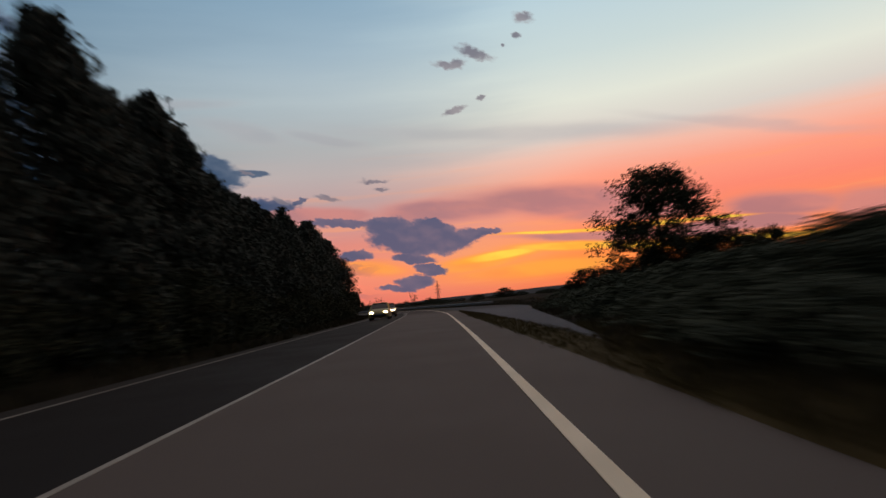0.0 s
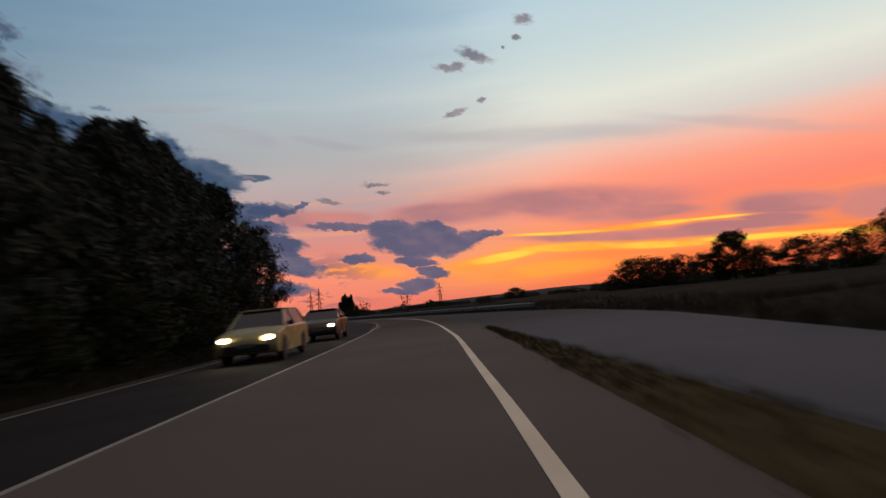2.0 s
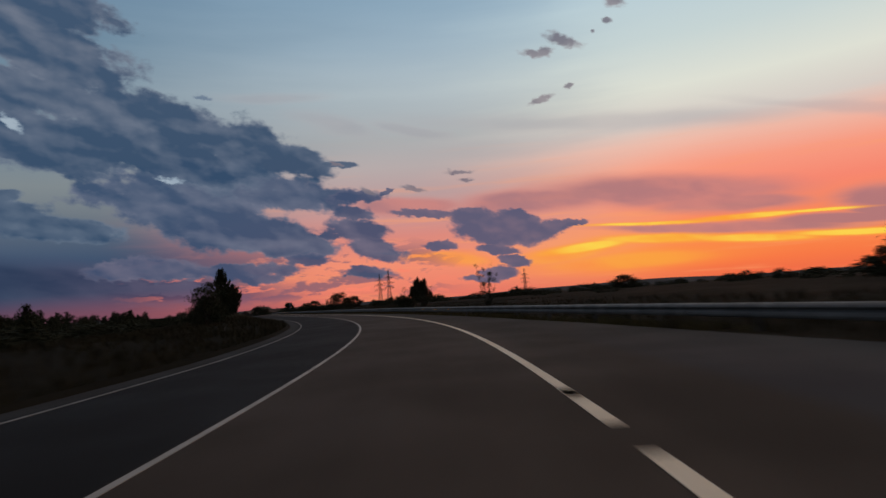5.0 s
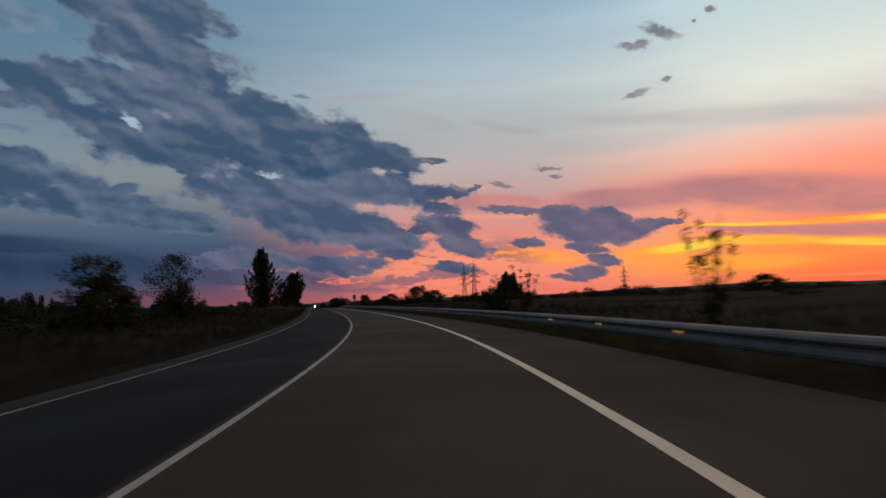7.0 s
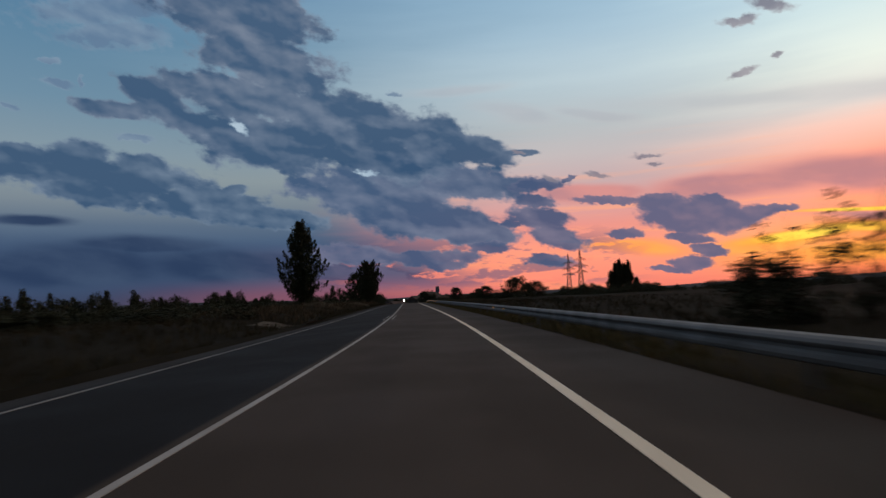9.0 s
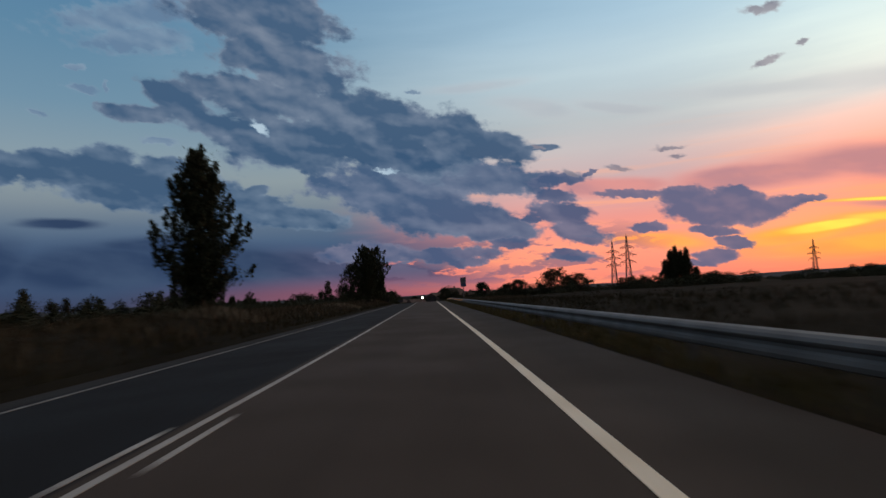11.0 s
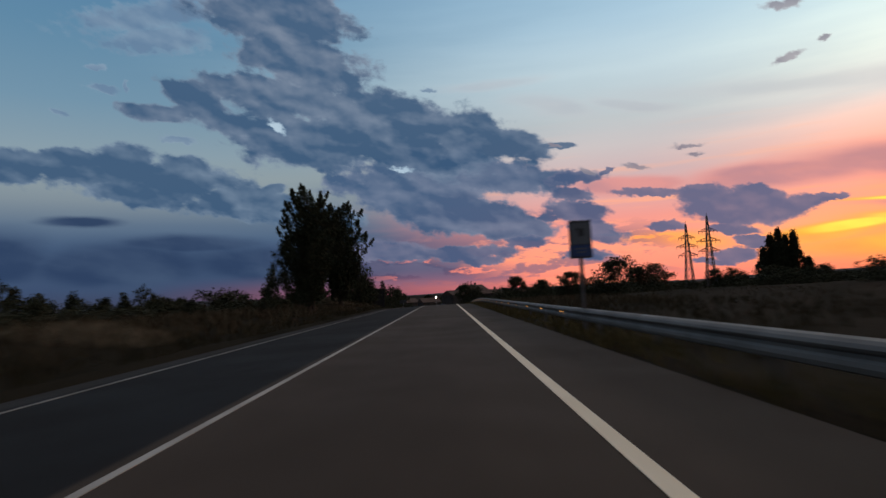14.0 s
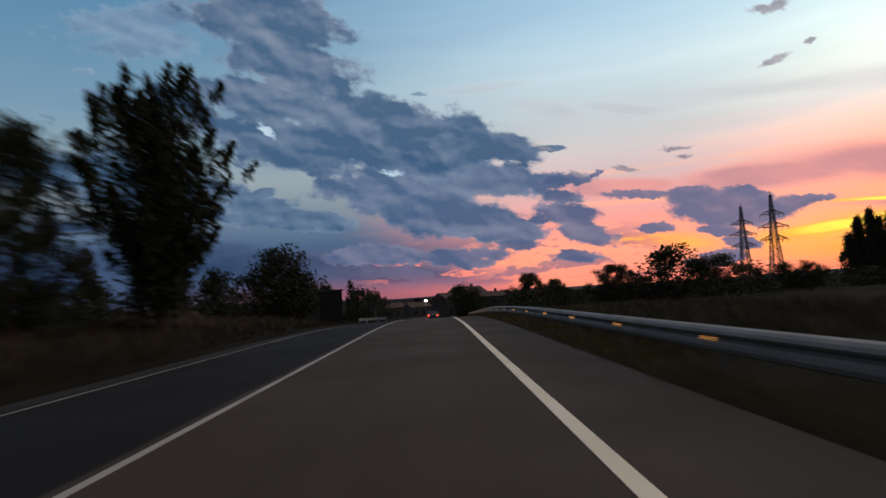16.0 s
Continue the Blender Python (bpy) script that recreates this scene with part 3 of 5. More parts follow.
# ---- ground ----
def build_ground():
    s = np.concatenate([-np.geomspace(1500, 62, 14), np.arange(-60, 340, 2.5), np.geomspace(345, 4500, 26)])
    off = np.concatenate([[0.0, 0.35, 0.8, 1.4, 2.1, 3, 4, 5, 6.5, 8, 10, 12.5, 15, 18, 22, 27, 33], np.geomspace(40, 4400, 22)])
    cols = len(off) * 2 + 2
    w = edge_right(s)
    lat = np.empty((len(s), cols))
    lat[:, :len(off)] = LEFT_EDGE - off[::-1]
    lat[:, len(off)] = LEFT_EDGE + 0.5
    lat[:, len(off) + 1] = w - 0.5
    lat[:, len(off) + 2:] = w[:, None] + off
    ss = np.repeat(s[:, None], cols, 1)
    x, y = spot_at(ss, lat)
    z = land_z(ss, lat)
    for c in (len(off), len(off) + 1):
        z[:, c] = road_z(s, lat[:, c]) - 0.3
    verts = np.stack([x, y, z], 2).reshape(-1, 3).tolist()
    faces = [(r * cols + c, r * cols + c + 1, (r + 1) * cols + c + 1, (r + 1) * cols + c) for r in range(len(s) - 1) for c in range(cols - 1)]
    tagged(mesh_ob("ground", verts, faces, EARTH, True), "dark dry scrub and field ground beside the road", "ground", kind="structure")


build_ground()


def build_hills():
    """A low ridge all round the plain."""
    n = 220
    verts, faces = [], []
    for i in range(n):
        a = i * math.tau / n
        h = 20 + 9 * math.sin(a * 5 + 1) + 6 * math.sin(a * 13 + 2) + 3 * math.sin(a * 29)
        c, q = math.cos(a), math.sin(a)
        for r, z in ((3300, -2), (3700, h * 0.7), (4100, h), (4500, -2)):
            verts.append((-30 + c * r, 150 + q * r, z))
    for i in range(n):
        j = (i + 1) % n
        for k in range(3):
            faces.append((i * 4 + k, j * 4 + k, j * 4 + k + 1, i * 4 + k + 1))
    tagged(mesh_ob("backdrop", verts, faces, HILL, True), "long low dark hills on the horizon", "hills", kind="structure")


build_hills()


# ---- road ----
def build_road():
    s = np.concatenate([np.arange(-60, 360, 2.0), np.arange(360, 700, 10.0)])
    rows = len(s)
    w = edge_right(s)
    lat = np.empty((rows, 12))
    lat[:, 0] = LEFT_EDGE
    lat[:, 1:7] = (-5.4, -4.2, -3.0, -1.8, -0.6, 0.6)
    lat[:, 7] = 1.8
    for k, f in enumerate((0.3, 0.6, 0.85, 1.0)):
        lat[:, 8 + k] = 1.8 + (w - 1.8) * f
    ss = np.repeat(s[:, None], 12, 1)
    x, y = spot_at(ss, lat)
    z = road_z(ss, lat)
    top = np.stack([x, y, z], 2)
    skirt_l, skirt_r = top[:, :1].copy(), top[:, -1:].copy()
    skirt_l[..., 2] -= 0.25
    skirt_r[..., 2] -= 0.25
    grid = np.concatenate([skirt_l, top, skirt_r], 1)
    cols = grid.shape[1]
    faces = [(r * cols + c, r * cols + c + 1, (r + 1) * cols + c + 1, (r + 1) * cols + c) for r in range(rows - 1) for c in range(cols - 1)]
    ob = mesh_ob("road", grid.reshape(-1, 3).tolist(), faces, ASPHALT)
    lat_all = np.concatenate([lat[:, :1], lat, lat[:, -1:]], 1).reshape(-1)
    s_all = np.repeat(s, cols)
    uv = ob.data.uv_layers.new(name="lane")
    idx = np.empty(len(ob.data.loops), int)
    ob.data.loops.foreach_get("vertex_index", idx)
    uv.data.foreach_set("uv", np.stack([lat_all[idx], s_all[idx]], 1).reshape(-1).astype(np.float32))
    return tagged(ob, "worn dark grey asphalt of a two-lane country road", "road", kind="structure")


ROAD = build_road()


# the lines beside the lanes: the lanes are a little wider before the bend
LANE_RIGHT = ((-60, 1.8), (0, 1.85), (30, 2.12), (42, 2.22), (55, 2.2), (68, 1.92), (85, 1.77), (110, 1.75), (160, 1.7), (700, 1.7))
LANE_MID = ((-60, -1.88), (50, -1.86), (110, -1.76), (160, -1.69), (700, -1.7))
LANE_LEFT = ((-60, -5.4), (60, -5.4), (100, -5.1), (700, -5.05))


def stripe(s0, s1, line, shift, width, mat=PAINT, name="line_marking"):
    """A painted stripe, a few millimetres thick, under the road."""
    n = max(2, int((s1 - s0) / 1.0) + 1)
    s = np.linspace(s0, s1, n)
    bm = bmesh.new()
    prev = None
    for q in s:
        ring = []
        mid = float(curve_of(line, q)) + shift
        for l, dz in ((mid - width / 2, -0.004), (mid - width / 2, 0.006), (mid + width / 2, 0.006), (mid + width / 2, -0.004)):
            x, y = along(q, l)
            ring.append(bm.verts.new((x, y, float(road_z(q, l)) + dz)))
        if prev:
            for k in range(3):
                bm.faces.new((prev[k], prev[k + 1], ring[k + 1], ring[k]))
        else:
            bm.faces.new(ring)
        prev = ring
    bm.faces.new(prev[::-1])
    bmesh.ops.recalc_face_normals(bm, faces=bm.faces)
    return part(name, bm, mat, ROAD)


stripe(-60, 500, LANE_MID, 0.0, 0.08, PAINT_OFFBEAM)
stripe(-60, 330, LANE_LEFT, 0.0, 0.085, PAINT_FAR_OFFBEAM)
stripe(-60, 67.6, LANE_RIGHT, 0.0, 0.14)
q = 68.6
while q < 89:
    stripe(q, q + 1.85, LANE_RIGHT, 0.0, 0.15, name="dash_marking")
    q += 2.8
stripe(89.5, 500, LANE_RIGHT, 0.0, 0.138)
for first in (73.4, 178.0):
    for k in range(3):
        for sgn in (-1, 1):
            a = first + k * 2.6 + (0.5 if sgn > 0 else 0)
            stripe(a, a + 1.7, LANE_MID, sgn * 0.22, 0.07, PAINT_OFFBEAM, name="dash_marking")


# ---- safety rail ----
RAIL = ((80.5, 9.9), (95, 7.7), (108, 6.1), (115, 5.45), (121, 4.85), (137, 4.55), (170, 4.25), (220, 4.15), (700, 4.1))
PROFILE = ((0.075, 0.0), (0.045, 0.02), (0.032, 0.07), (0.04, 0.115), (0.062, 0.145), (0.062, 0.185), (0.015, 0.215), (0.0, 0.245), (0.018, 0.285), (0.055, 0.318), (0.115, 0.335))


def rail_lat(s):
    return float(curve_of(RAIL, s))


def build_rail():
    t = thing("guard_rail", (0, 0, 0), "long galvanised steel crash barrier on short posts along the shoulder", "guard rail")
    s = 80.5
    bay = 4.0
    k = 0
    while s < 330:
        bm = bmesh.new()
        prev = None
        for q in (s, s + bay / 2, s + bay):
            base_lat = rail_lat(q)
            ring = []
            for thick in (0.0, 0.006):
                for d, h in PROFILE if thick == 0 else PROFILE[::-1]:
                    x, y = along(q, base_lat - 0.04 + d + thick)
                    ring.append(bm.verts.new((x, y, float(road_z(q, 1.8)) + 0.18 + h)))
            if prev:
                m = len(ring)
                for j in range(m):
                    bm.faces.new((prev[j], prev[(j + 1) % m], ring[(j + 1) % m], ring[j]))
            prev = ring
        bmesh.ops.recalc_face_normals(bm, faces=bm.faces)
        part("rail_beam", bm, ZINC, t)
        bm = bmesh.new()
        x, y = along(s, rail_lat(s) + 0.14)
        z = float(road_z(s, 1.8))
        box(bm, (x, y, z - 0.05), (0.1, 0.06, 1.1), Matrix.Rotation(radians(float(np.interp(s, RUN, TURN))), 4, "Z"))
        part("post", bm, POSTDARK, t)
        if 121 < s < 134 or 176 < s < 182 or s > 248:
            bm = bmesh.new()
            x, y = along(s + 0.1, rail_lat(s) + 0.0)
            box(bm, (x, y, z + 0.35), (0.06, 0.025, 0.05), Matrix.Rotation(radians(float(np.interp(s, RUN, TURN)) + 15), 4, "Z"), 0.006)
            part("reflector", bm, AMBER_GLOW, t, "small amber reflector in the beam's groove, glowing as if headlit")
        s += bay
        k += 1


build_rail()


# ---- grass and weeds ----
def tufts(name, spots, tall, mat, label, seed, blades=3, lean=0.35):
    """Grass blades, several to a tuft, at places (x, y, z)."""
    rng = np.random.default_rng(seed)
    n = len(spots) * blades
    p = np.repeat(np.asarray(spots), blades, 0) + np.concatenate([rng.normal(0, 0.07, (n, 2)), np.zeros((n, 1))], 1)
    h = tall * rng.uniform(0.45, 1.25, n)
    a = rng.uniform(0, math.tau, n)
    wd = np.stack([np.cos(a), np.sin(a), np.zeros(n)], 1) * (0.012 + 0.02 * h)[:, None]
    bend = np.concatenate([rng.normal(0, lean, (n, 2)), np.ones((n, 1))], 1) * h[:, None]
    mid = p + bend * np.array([0.35, 0.35, 0.6])
    tip = p + bend
    verts = np.stack([p - wd, p + wd, mid + wd * 0.7, mid - wd * 0.7, tip], 1).reshape(-1, 3)
    faces = []
    for i in range(n):
        b = i * 5
        faces += [(b, b + 1, b + 2, b + 3), (b + 3, b + 2, b + 4)]
    return tagged(mesh_ob(name, verts.tolist(), faces, mat), label, "grass", kind="stuff")


def band(n, s0, s1, off0, off1, side, seed, power=1.4):
    """Random places in a band beside the pavement."""
    rng = np.random.default_rng(seed)
    s = rng.uniform(s0, s1, n)
    off = off0 + (off1 - off0) * rng.uniform(0, 1, n) ** power
    lat = LEFT_EDGE - off if side < 0 else edge_right(s) + off
    clear_track = (np.abs(s - 182.4) > 3.2) | (side > 0)
    keep = clear_track & (np.sin(s * 0.9 + lat) + np.sin(s * 0.37 - lat * 1.7) + rng.normal(0, 0.8, n) > -0.6)
    s, lat = s[keep], lat[keep]
    x, y = spot_at(s, lat)
    return np.stack([x, y, land_z(s, lat) - 0.02], 1)


tufts("grass", band(9000, -10, 120, 0.15, 9, -1, 1), 0.34, GRASS, "dark unmown grass on the bank", 11)
tufts("grass", band(13000, 110, 320, 0.15, 11, -1, 2), 0.34, GRASS, "dark unmown grass on the bank", 12)
tufts("grass", band(6000, 185, 310, 1.6, 9, -1, 3, 1.0), 0.55, GRASS_DRY, "pale dry grass on the bank", 13)
tufts("grass", band(9000, 96, 320, 0.05, 1.6, 1, 4, 1.0), 0.24, GRASS_OLIVE, "weeds and grass under the crash barrier", 14)
tufts("grass", band(9000, 90, 330, 1.4, 14, 1, 5), 0.36, GRASS, "rough grass behind the crash barrier", 15)
tufts("grass", band(7000, 264, 345, 1.6, 12, 1, 8, 1.0), 0.5, GRASS_DRY, "pale dry grass behind the crash barrier", 19)
tufts("grass", band(9000, -6, 20, 0.05, 2.6, 1, 9, 1.0), 0.2, GRASS_OLIVE, "dry olive grass before the slip road", 20)
tufts("grass", band(4500, 150, 330, 4, 26, 1, 6, 1.0), 0.28, GRASS, "tall rough grass behind the crash barrier", 16)
tufts("grass", band(6000, -20, 100, 0.1, 10, 1, 7), 0.4, GRASS_DRY, "rough grass at the foot of the hedge", 17)


def build_mounds():
    """Straw-pale grass on the low mounds of the far bank."""
    rng = np.random.default_rng(31)
    for ms, ml, reach in ((290, -10.5, 1.9), (209, -9.5, 1.9), (246, -9.0, 2.1)):
        a, r = rng.uniform(0, math.tau, 700), reach * np.sqrt(rng.uniform(0, 1, 700))
        q, lat = ms + r * np.cos(a), ml + r * np.sin(a)
        x, y = spot_at(q, lat)
        tufts("grass", np.stack([x, y, land_z(q, lat) - 0.02], 1), 0.26, GRASS_STRAW, "straw-pale dry grass on a low mound", 32)


build_mounds()


def build_verge():
    """The raised grass strip between the road and the joining slip road."""
    s = np.linspace(-30, 60, 46)
    verts, faces = [], []
    for i, q in enumerate(s):
        half_w = 0.62 * min(1.0, max(0.03, (60.5 - q) / 22))
        mid = 3.15 + 0.62 - 0.25 * max(0, (q - 40) / 24)
        for l, z in ((-1, -0.03), (-0.8, 0.02), (-0.3, 0.03), (0.3, 0.03), (0.8, 0.02), (1, -0.03)):
            x, y = along(q, mid + l * half_w)
            verts.append((x, y, z))
        if i:
            faces += [((i - 1) * 6 + k, (i - 1) * 6 + k + 1, i * 6 + k + 1, i * 6 + k) for k in range(5)]
    tagged(mesh_ob("verge", verts, faces, HEADLIT_EARTH, True), "narrow earth strip between the road and the slip road", "verge", kind="structure")
    rng = np.random.default_rng(5)
    q = rng.uniform(-20, 59, 3200)
    half_w = 0.6 * np.minimum(1.0, (60 - q) / 22)
    lat = 3.77 - 0.25 * np.clip((q - 40) / 24, 0, 1) + rng.uniform(-1, 1, len(q)) * half_w
    x, y = spot_at(q, lat)
    tufts("grass", np.stack([x, y, np.full(len(q), 0.015)], 1), 0.1, GRASS_OCHRE, "short dry grass on the strip by the slip road", 18)


build_verge()


def build_track():
    """The pale gravel mouth of a farm track on the far side."""
    verts, faces = [], []
    n, m = 6, 7
    for i in range(n):
        lat = LEFT_EDGE + 0.1 - i * 0.8
        half_w = 2.0 + 1.4 * math.exp(-i / 1.6)
        for k in range(m):
            s = 181.6 + 0.4 * i + half_w * (2 * k / (m - 1) - 1) + 0.25 * math.sin(i * 2.1 + k * 3)
            x, y = along(s, lat)
            verts.append((x, y, float(land_z(s, lat)) + 0.035 + 0.01 * math.sin(i * 1.7 + k)))
    for i in range(n - 1):
        for k in range(m - 1):
            faces.append((i * m + k, i * m + k + 1, (i + 1) * m + k + 1, (i + 1) * m + k))
    tagged(mesh_ob("track", verts, faces, GRAVEL, True), "pale gravel mouth of a farm track", "track", kind="structure")


build_track()


# ---- trees ----
def leaf_cloud(centres, spread, per, size, rng, flat=0.7, rise=0.0):
    """Many small leaves round clump centres."""
    n = len(centres) * per
    c = np.repeat(centres, per, 0)
    sp = np.repeat(spread, per)
    p = c + np.clip(rng.normal(0, 1, (n, 3)), -1.6, 1.6) * sp[:, None] * np.array([1, 1, flat])
    d = rng.normal(0, 1, (n, 3)) + (0, 0, rise)
    d /= np.linalg.norm(d, axis=1)[:, None]
    e = np.cross(d, rng.normal(0, 1, (n, 3)))
    e /= np.linalg.norm(e, axis=1)[:, None] + 1e-9
    k = size * rng.uniform(0.6, 1.4, n)[:, None]
    verts = np.stack([p - d * k, p + e * k * 0.45, p + d * k, p - e * k * 0.45], 1).reshape(-1, 3)
    faces = [(i * 4, i * 4 + 1, i * 4 + 2, i * 4 + 3) for i in range(n)]
    return verts, faces


# half widths of upright crowns by height, as shares of the widest
PLUMED = {
    "poplar": ((0.0, 0.12, 0.3, 0.6, 0.85, 1.0), (0.45, 0.82, 1.0, 0.8, 0.45, 0.15)),
    "roadside": ((0.0, 0.2, 0.5, 0.75, 0.9, 1.0), (0.3, 0.72, 1.0, 0.9, 0.64, 0.3)),
}


def grow(kind, seed, mat, label, category="tree", group=""):
    """A tree: trunk with limbs, and a crown of leaves on them. Unit height is about 10 m."""
    rng = np.random.default_rng(seed)
    spec = {
        # height, crown base, half width, clumps, leaves a clump, leaf size, clump spread, limbs, stems
        "wood": (10.0, 0.5, 2.6, 150, 90, 0.15, 0.42, 12, 1),
        "poplar": (10.0, 1.9, 2.4, 95, 26, 0.115, 0.3, 0, 2),
        "broad": (9.0, 0.8, 4.4, 230, 125, 0.115, 0.42, 24, 1),
        "roadside": (10.0, 2.2, 2.9, 125, 26, 0.12, 0.34, 0, 2),
        "bush": (4.5, 0.1, 2.6, 90, 75, 0.125, 0.36, 12, 4),
        "sparse": (5.0, 0.3, 1.9, 60, 60, 0.09, 0.28, 14, 7),
        "thicket": (3.0, 0.05, 1.3, 40, 40, 0.125, 0.25, 4, 3),
        "scrub": (3.0, 0.05, 1.9, 40, 36, 0.14, 0.34, 4, 3),
        "twiggy": (4.5, 0.4, 1.9, 40, 16, 0.085, 0.16, 0, 17),
        "column": (10.0, 0.3, 1.6, 90, 80, 0.17, 0.42, 10, 1),
    }[kind]
    tall, base, half_w, clumps, per, size, spread, limbs, stems = spec
    tree = thing("tree" if category == "tree" else "bush", (0, 0, 0), label, category, group)
    centres = []
    for i in range(clumps):
        f = (i + rng.uniform(0, 1)) / clumps
        z = base + (tall - base) * f
        if kind in PLUMED:
            r = half_w * float(np.interp(f, *PLUMED[kind]))
        elif kind == "column":
            r = half_w * (0.55 + 0.6 * math.sin(math.pi * min(1, f * 1.15 + 0.1))) * (1.0 - 0.75 * f ** 4)
        elif kind == "thicket":
            r = half_w * (1.05 - 0.95 * f)
        elif kind == "wood":
            r = half_w * (0.8 + 0.25 * math.sin(math.pi * f)) * (1 - 0.82 * f ** 2.6)
        elif kind == "twiggy":
            r = half_w * (0.5 + 0.6 * f)
        else:
            r = half_w * max(0.12, math.sin(math.pi * (0.2 + 0.72 * f))) ** 0.75
        a = rng.uniform(0, math.tau)
        lump = 1 + (0.42 if kind == "broad" else 0.28) * math.sin(3 * a + seed) * math.sin(5 * f * math.pi + seed)
        rr = r * lump * math.sqrt(rng.uniform(0.12 if kind not in PLUMED else 0.45, 1.0))
        centres.append((rr * math.cos(a), rr * math.sin(a), z + rng.normal(0, 0.25)))
    spread = np.full(clumps, spread) * rng.uniform(0.7, 1.35, clumps)
    if kind in PLUMED:
        # each limb sweeps out and up from the trunk, and carries its leaves as a tapering plume
        limb_ends, spread = centres, []
        centres = []
        for c in limb_ends:
            out = math.hypot(c[0], c[1])
            z0 = max(base * 0.9, c[2] - out * rng.uniform(1.1, 1.6) - 0.5)
            for j in range(7):
                g = j / 6
                w = g ** 1.35
                centres.append((c[0] * w, c[1] * w, z0 + (c[2] - z0) * g))
                spread.append((0.5, 0.48, 0.44, 0.38, 0.3, 0.22, 0.13)[j] * rng.uniform(0.75, 1.2))
            for j in (1, 2):
                centres.append((c[0] * (1 + 0.05 * j), c[1] * (1 + 0.05 * j), c[2] + 0.24 * j))
                spread.append(0.11 - 0.03 * j)
        spread = np.array(spread)
    if kind == "column":
        # upright shoots that break the outline
        shoots, fine = [], []
        for k in range(46):
            c = centres[int(rng.integers(clumps // 4, clumps))]
            q = 1.05
            for j, w in enumerate((0.2, 0.15, 0.1)):
                shoots.append((c[0] * (q + 0.05 * j), c[1] * (q + 0.05 * j), c[2] + 0.25 + 0.3 * j))
                fine.append(w)
        centres += shoots
        spread = np.concatenate([spread, fine])
    if kind == "wood":
        # leading shoots along the top
        lead = [(c[0] * 0.8, c[1] * 0.8, c[2] + 0.35 * j) for c in centres[-22:] for j in (1, 2)]
        spread = np.concatenate([spread, [0.2] * len(lead)])
        centres += lead
    centres = np.array(centres)
    bm = bmesh.new()
    thick = (0.028 if kind != "twiggy" else 0.022) * tall / math.sqrt(stems)
    tips = []
    for k in range(stems):
        a = rng.uniform(0, math.tau)
        out = 0 if stems == 1 or kind in PLUMED else half_w * (0.45 if kind != "twiggy" else rng.uniform(0.15, 1.0))
        top = (out * math.cos(a) + rng.normal(0, 0.15), out * math.sin(a) + rng.normal(0, 0.15), tall * (0.9 if stems == 1 else rng.uniform(0.6, 0.9) if kind != "twiggy" else rng.uniform(0.55, 1.05)))
        foot = (0.12 * math.cos(a) * (stems > 1), 0.12 * math.sin(a) * (stems > 1), -0.25)
        pts = [tuple(foot[j] + (top[j] - foot[j]) * f + (rng.normal(0, 0.07) if 0 < f < 1 and j < 2 else 0) for j in range(3)) for f in (0, 0.06, 0.25, 0.5, 0.75, 1)]
        tube(bm, pts, [thick * q for q in (1.35, 1.05, 0.85, 0.6, 0.35, 0.1)], 7)
        tips.append(pts)
    if kind == "twiggy":
        # leaves sit along the bare stems
        run = [(t, rng.uniform(0.25, 1.0)) for t in tips for _ in range(4)]
        at = [(int(f * 4.99), f * 4.99 % 1, t) for t, f in run]
        centres = np.array([[t[i][j] + (t[i + 1][j] - t[i][j]) * g for j in range(3)] for i, g, t in at])
        spread = np.full(len(centres), 0.13)
    pick = rng.permutation(clumps)[:limbs]
    for i in pick:
        pts = tips[int(rng.integers(len(tips)))]
        c = centres[i]
        start = None
        for f in (0.25, 0.5, 0.75):
            z = pts[2 + int(f * 4) - 1][2]
            if z < c[2]:
                start = pts[2 + int(f * 4) - 1]
        if start is None:
            start = pts[1]
        mid = [(start[j] + c[j]) / 2 + (0.25 if j == 2 else rng.normal(0, 0.15)) for j in range(3)]
        tube(bm, [start, mid, tuple(c)], [thick * 0.38, thick * 0.24, thick * 0.06], 5)
    part("trunk", bm, BARK, tree)
    verts, faces = leaf_cloud(centres, spread, per, size, rng, *((1.25, 1.2) if kind in PLUMED or kind == "column" else (0.7, 0.0)))
    me = bpy.data.meshes.new("crown")
    me.from_pydata(verts.tolist(), [], faces)
    me.materials.append(mat)
    crown = new("crown", me)
    crown.parent = tree
    return tree


def plant(model, x, y, scale=1.0, wide=None, turn=None, label="", sink=0.05, group=""):
    """A copy of a tree model standing on the ground."""
    w = wide or scale
    z = ground_at(x, y) - sink
    t = copy_thing(model, pose(x, y, z, 0, 0, random.uniform(0, 360) if turn is None else turn))
    t.matrix_basis = t.matrix_basis @ Matrix.Diagonal((w, w, scale, 1))
    if label:
        t["label"] = label
    if group:
        t["group"] = group
    return t


WOODS = [grow("wood", k, LEAF_WOOD, "tall dense dark roadside wood tree", "tree", "trees of the roadside wood") for k in (1, 2, 3, 4)]
ROADSIDE = [grow("roadside", k, LEAF_TREE, "tall full-crowned dark tree beside the road") for k in (21, 22)]
POPLARS = [grow("poplar", k, LEAF_TREE, "slender upright poplar beside the road") for k in (31, 32)]
COLUMNS = [grow("column", k, LEAF_TREE, "dense columnar poplar in a clump", "tree", "poplar clump") for k in (41, 42)]
BROADS = [grow("broad", k, LEAF_TREE, "round-crowned tree, sky showing through its branches") for k in (51, 52)]
BUSHES = [grow("bush", k, LEAF_BUSH, "dense dark bush on the rough ground", "bush") for k in (61, 62, 63)]
HEDGES = [grow("bush", k, LEAF_HEDGE, "dense dark hedge bush by the slip road", "bush") for k in (64, 65, 66)]
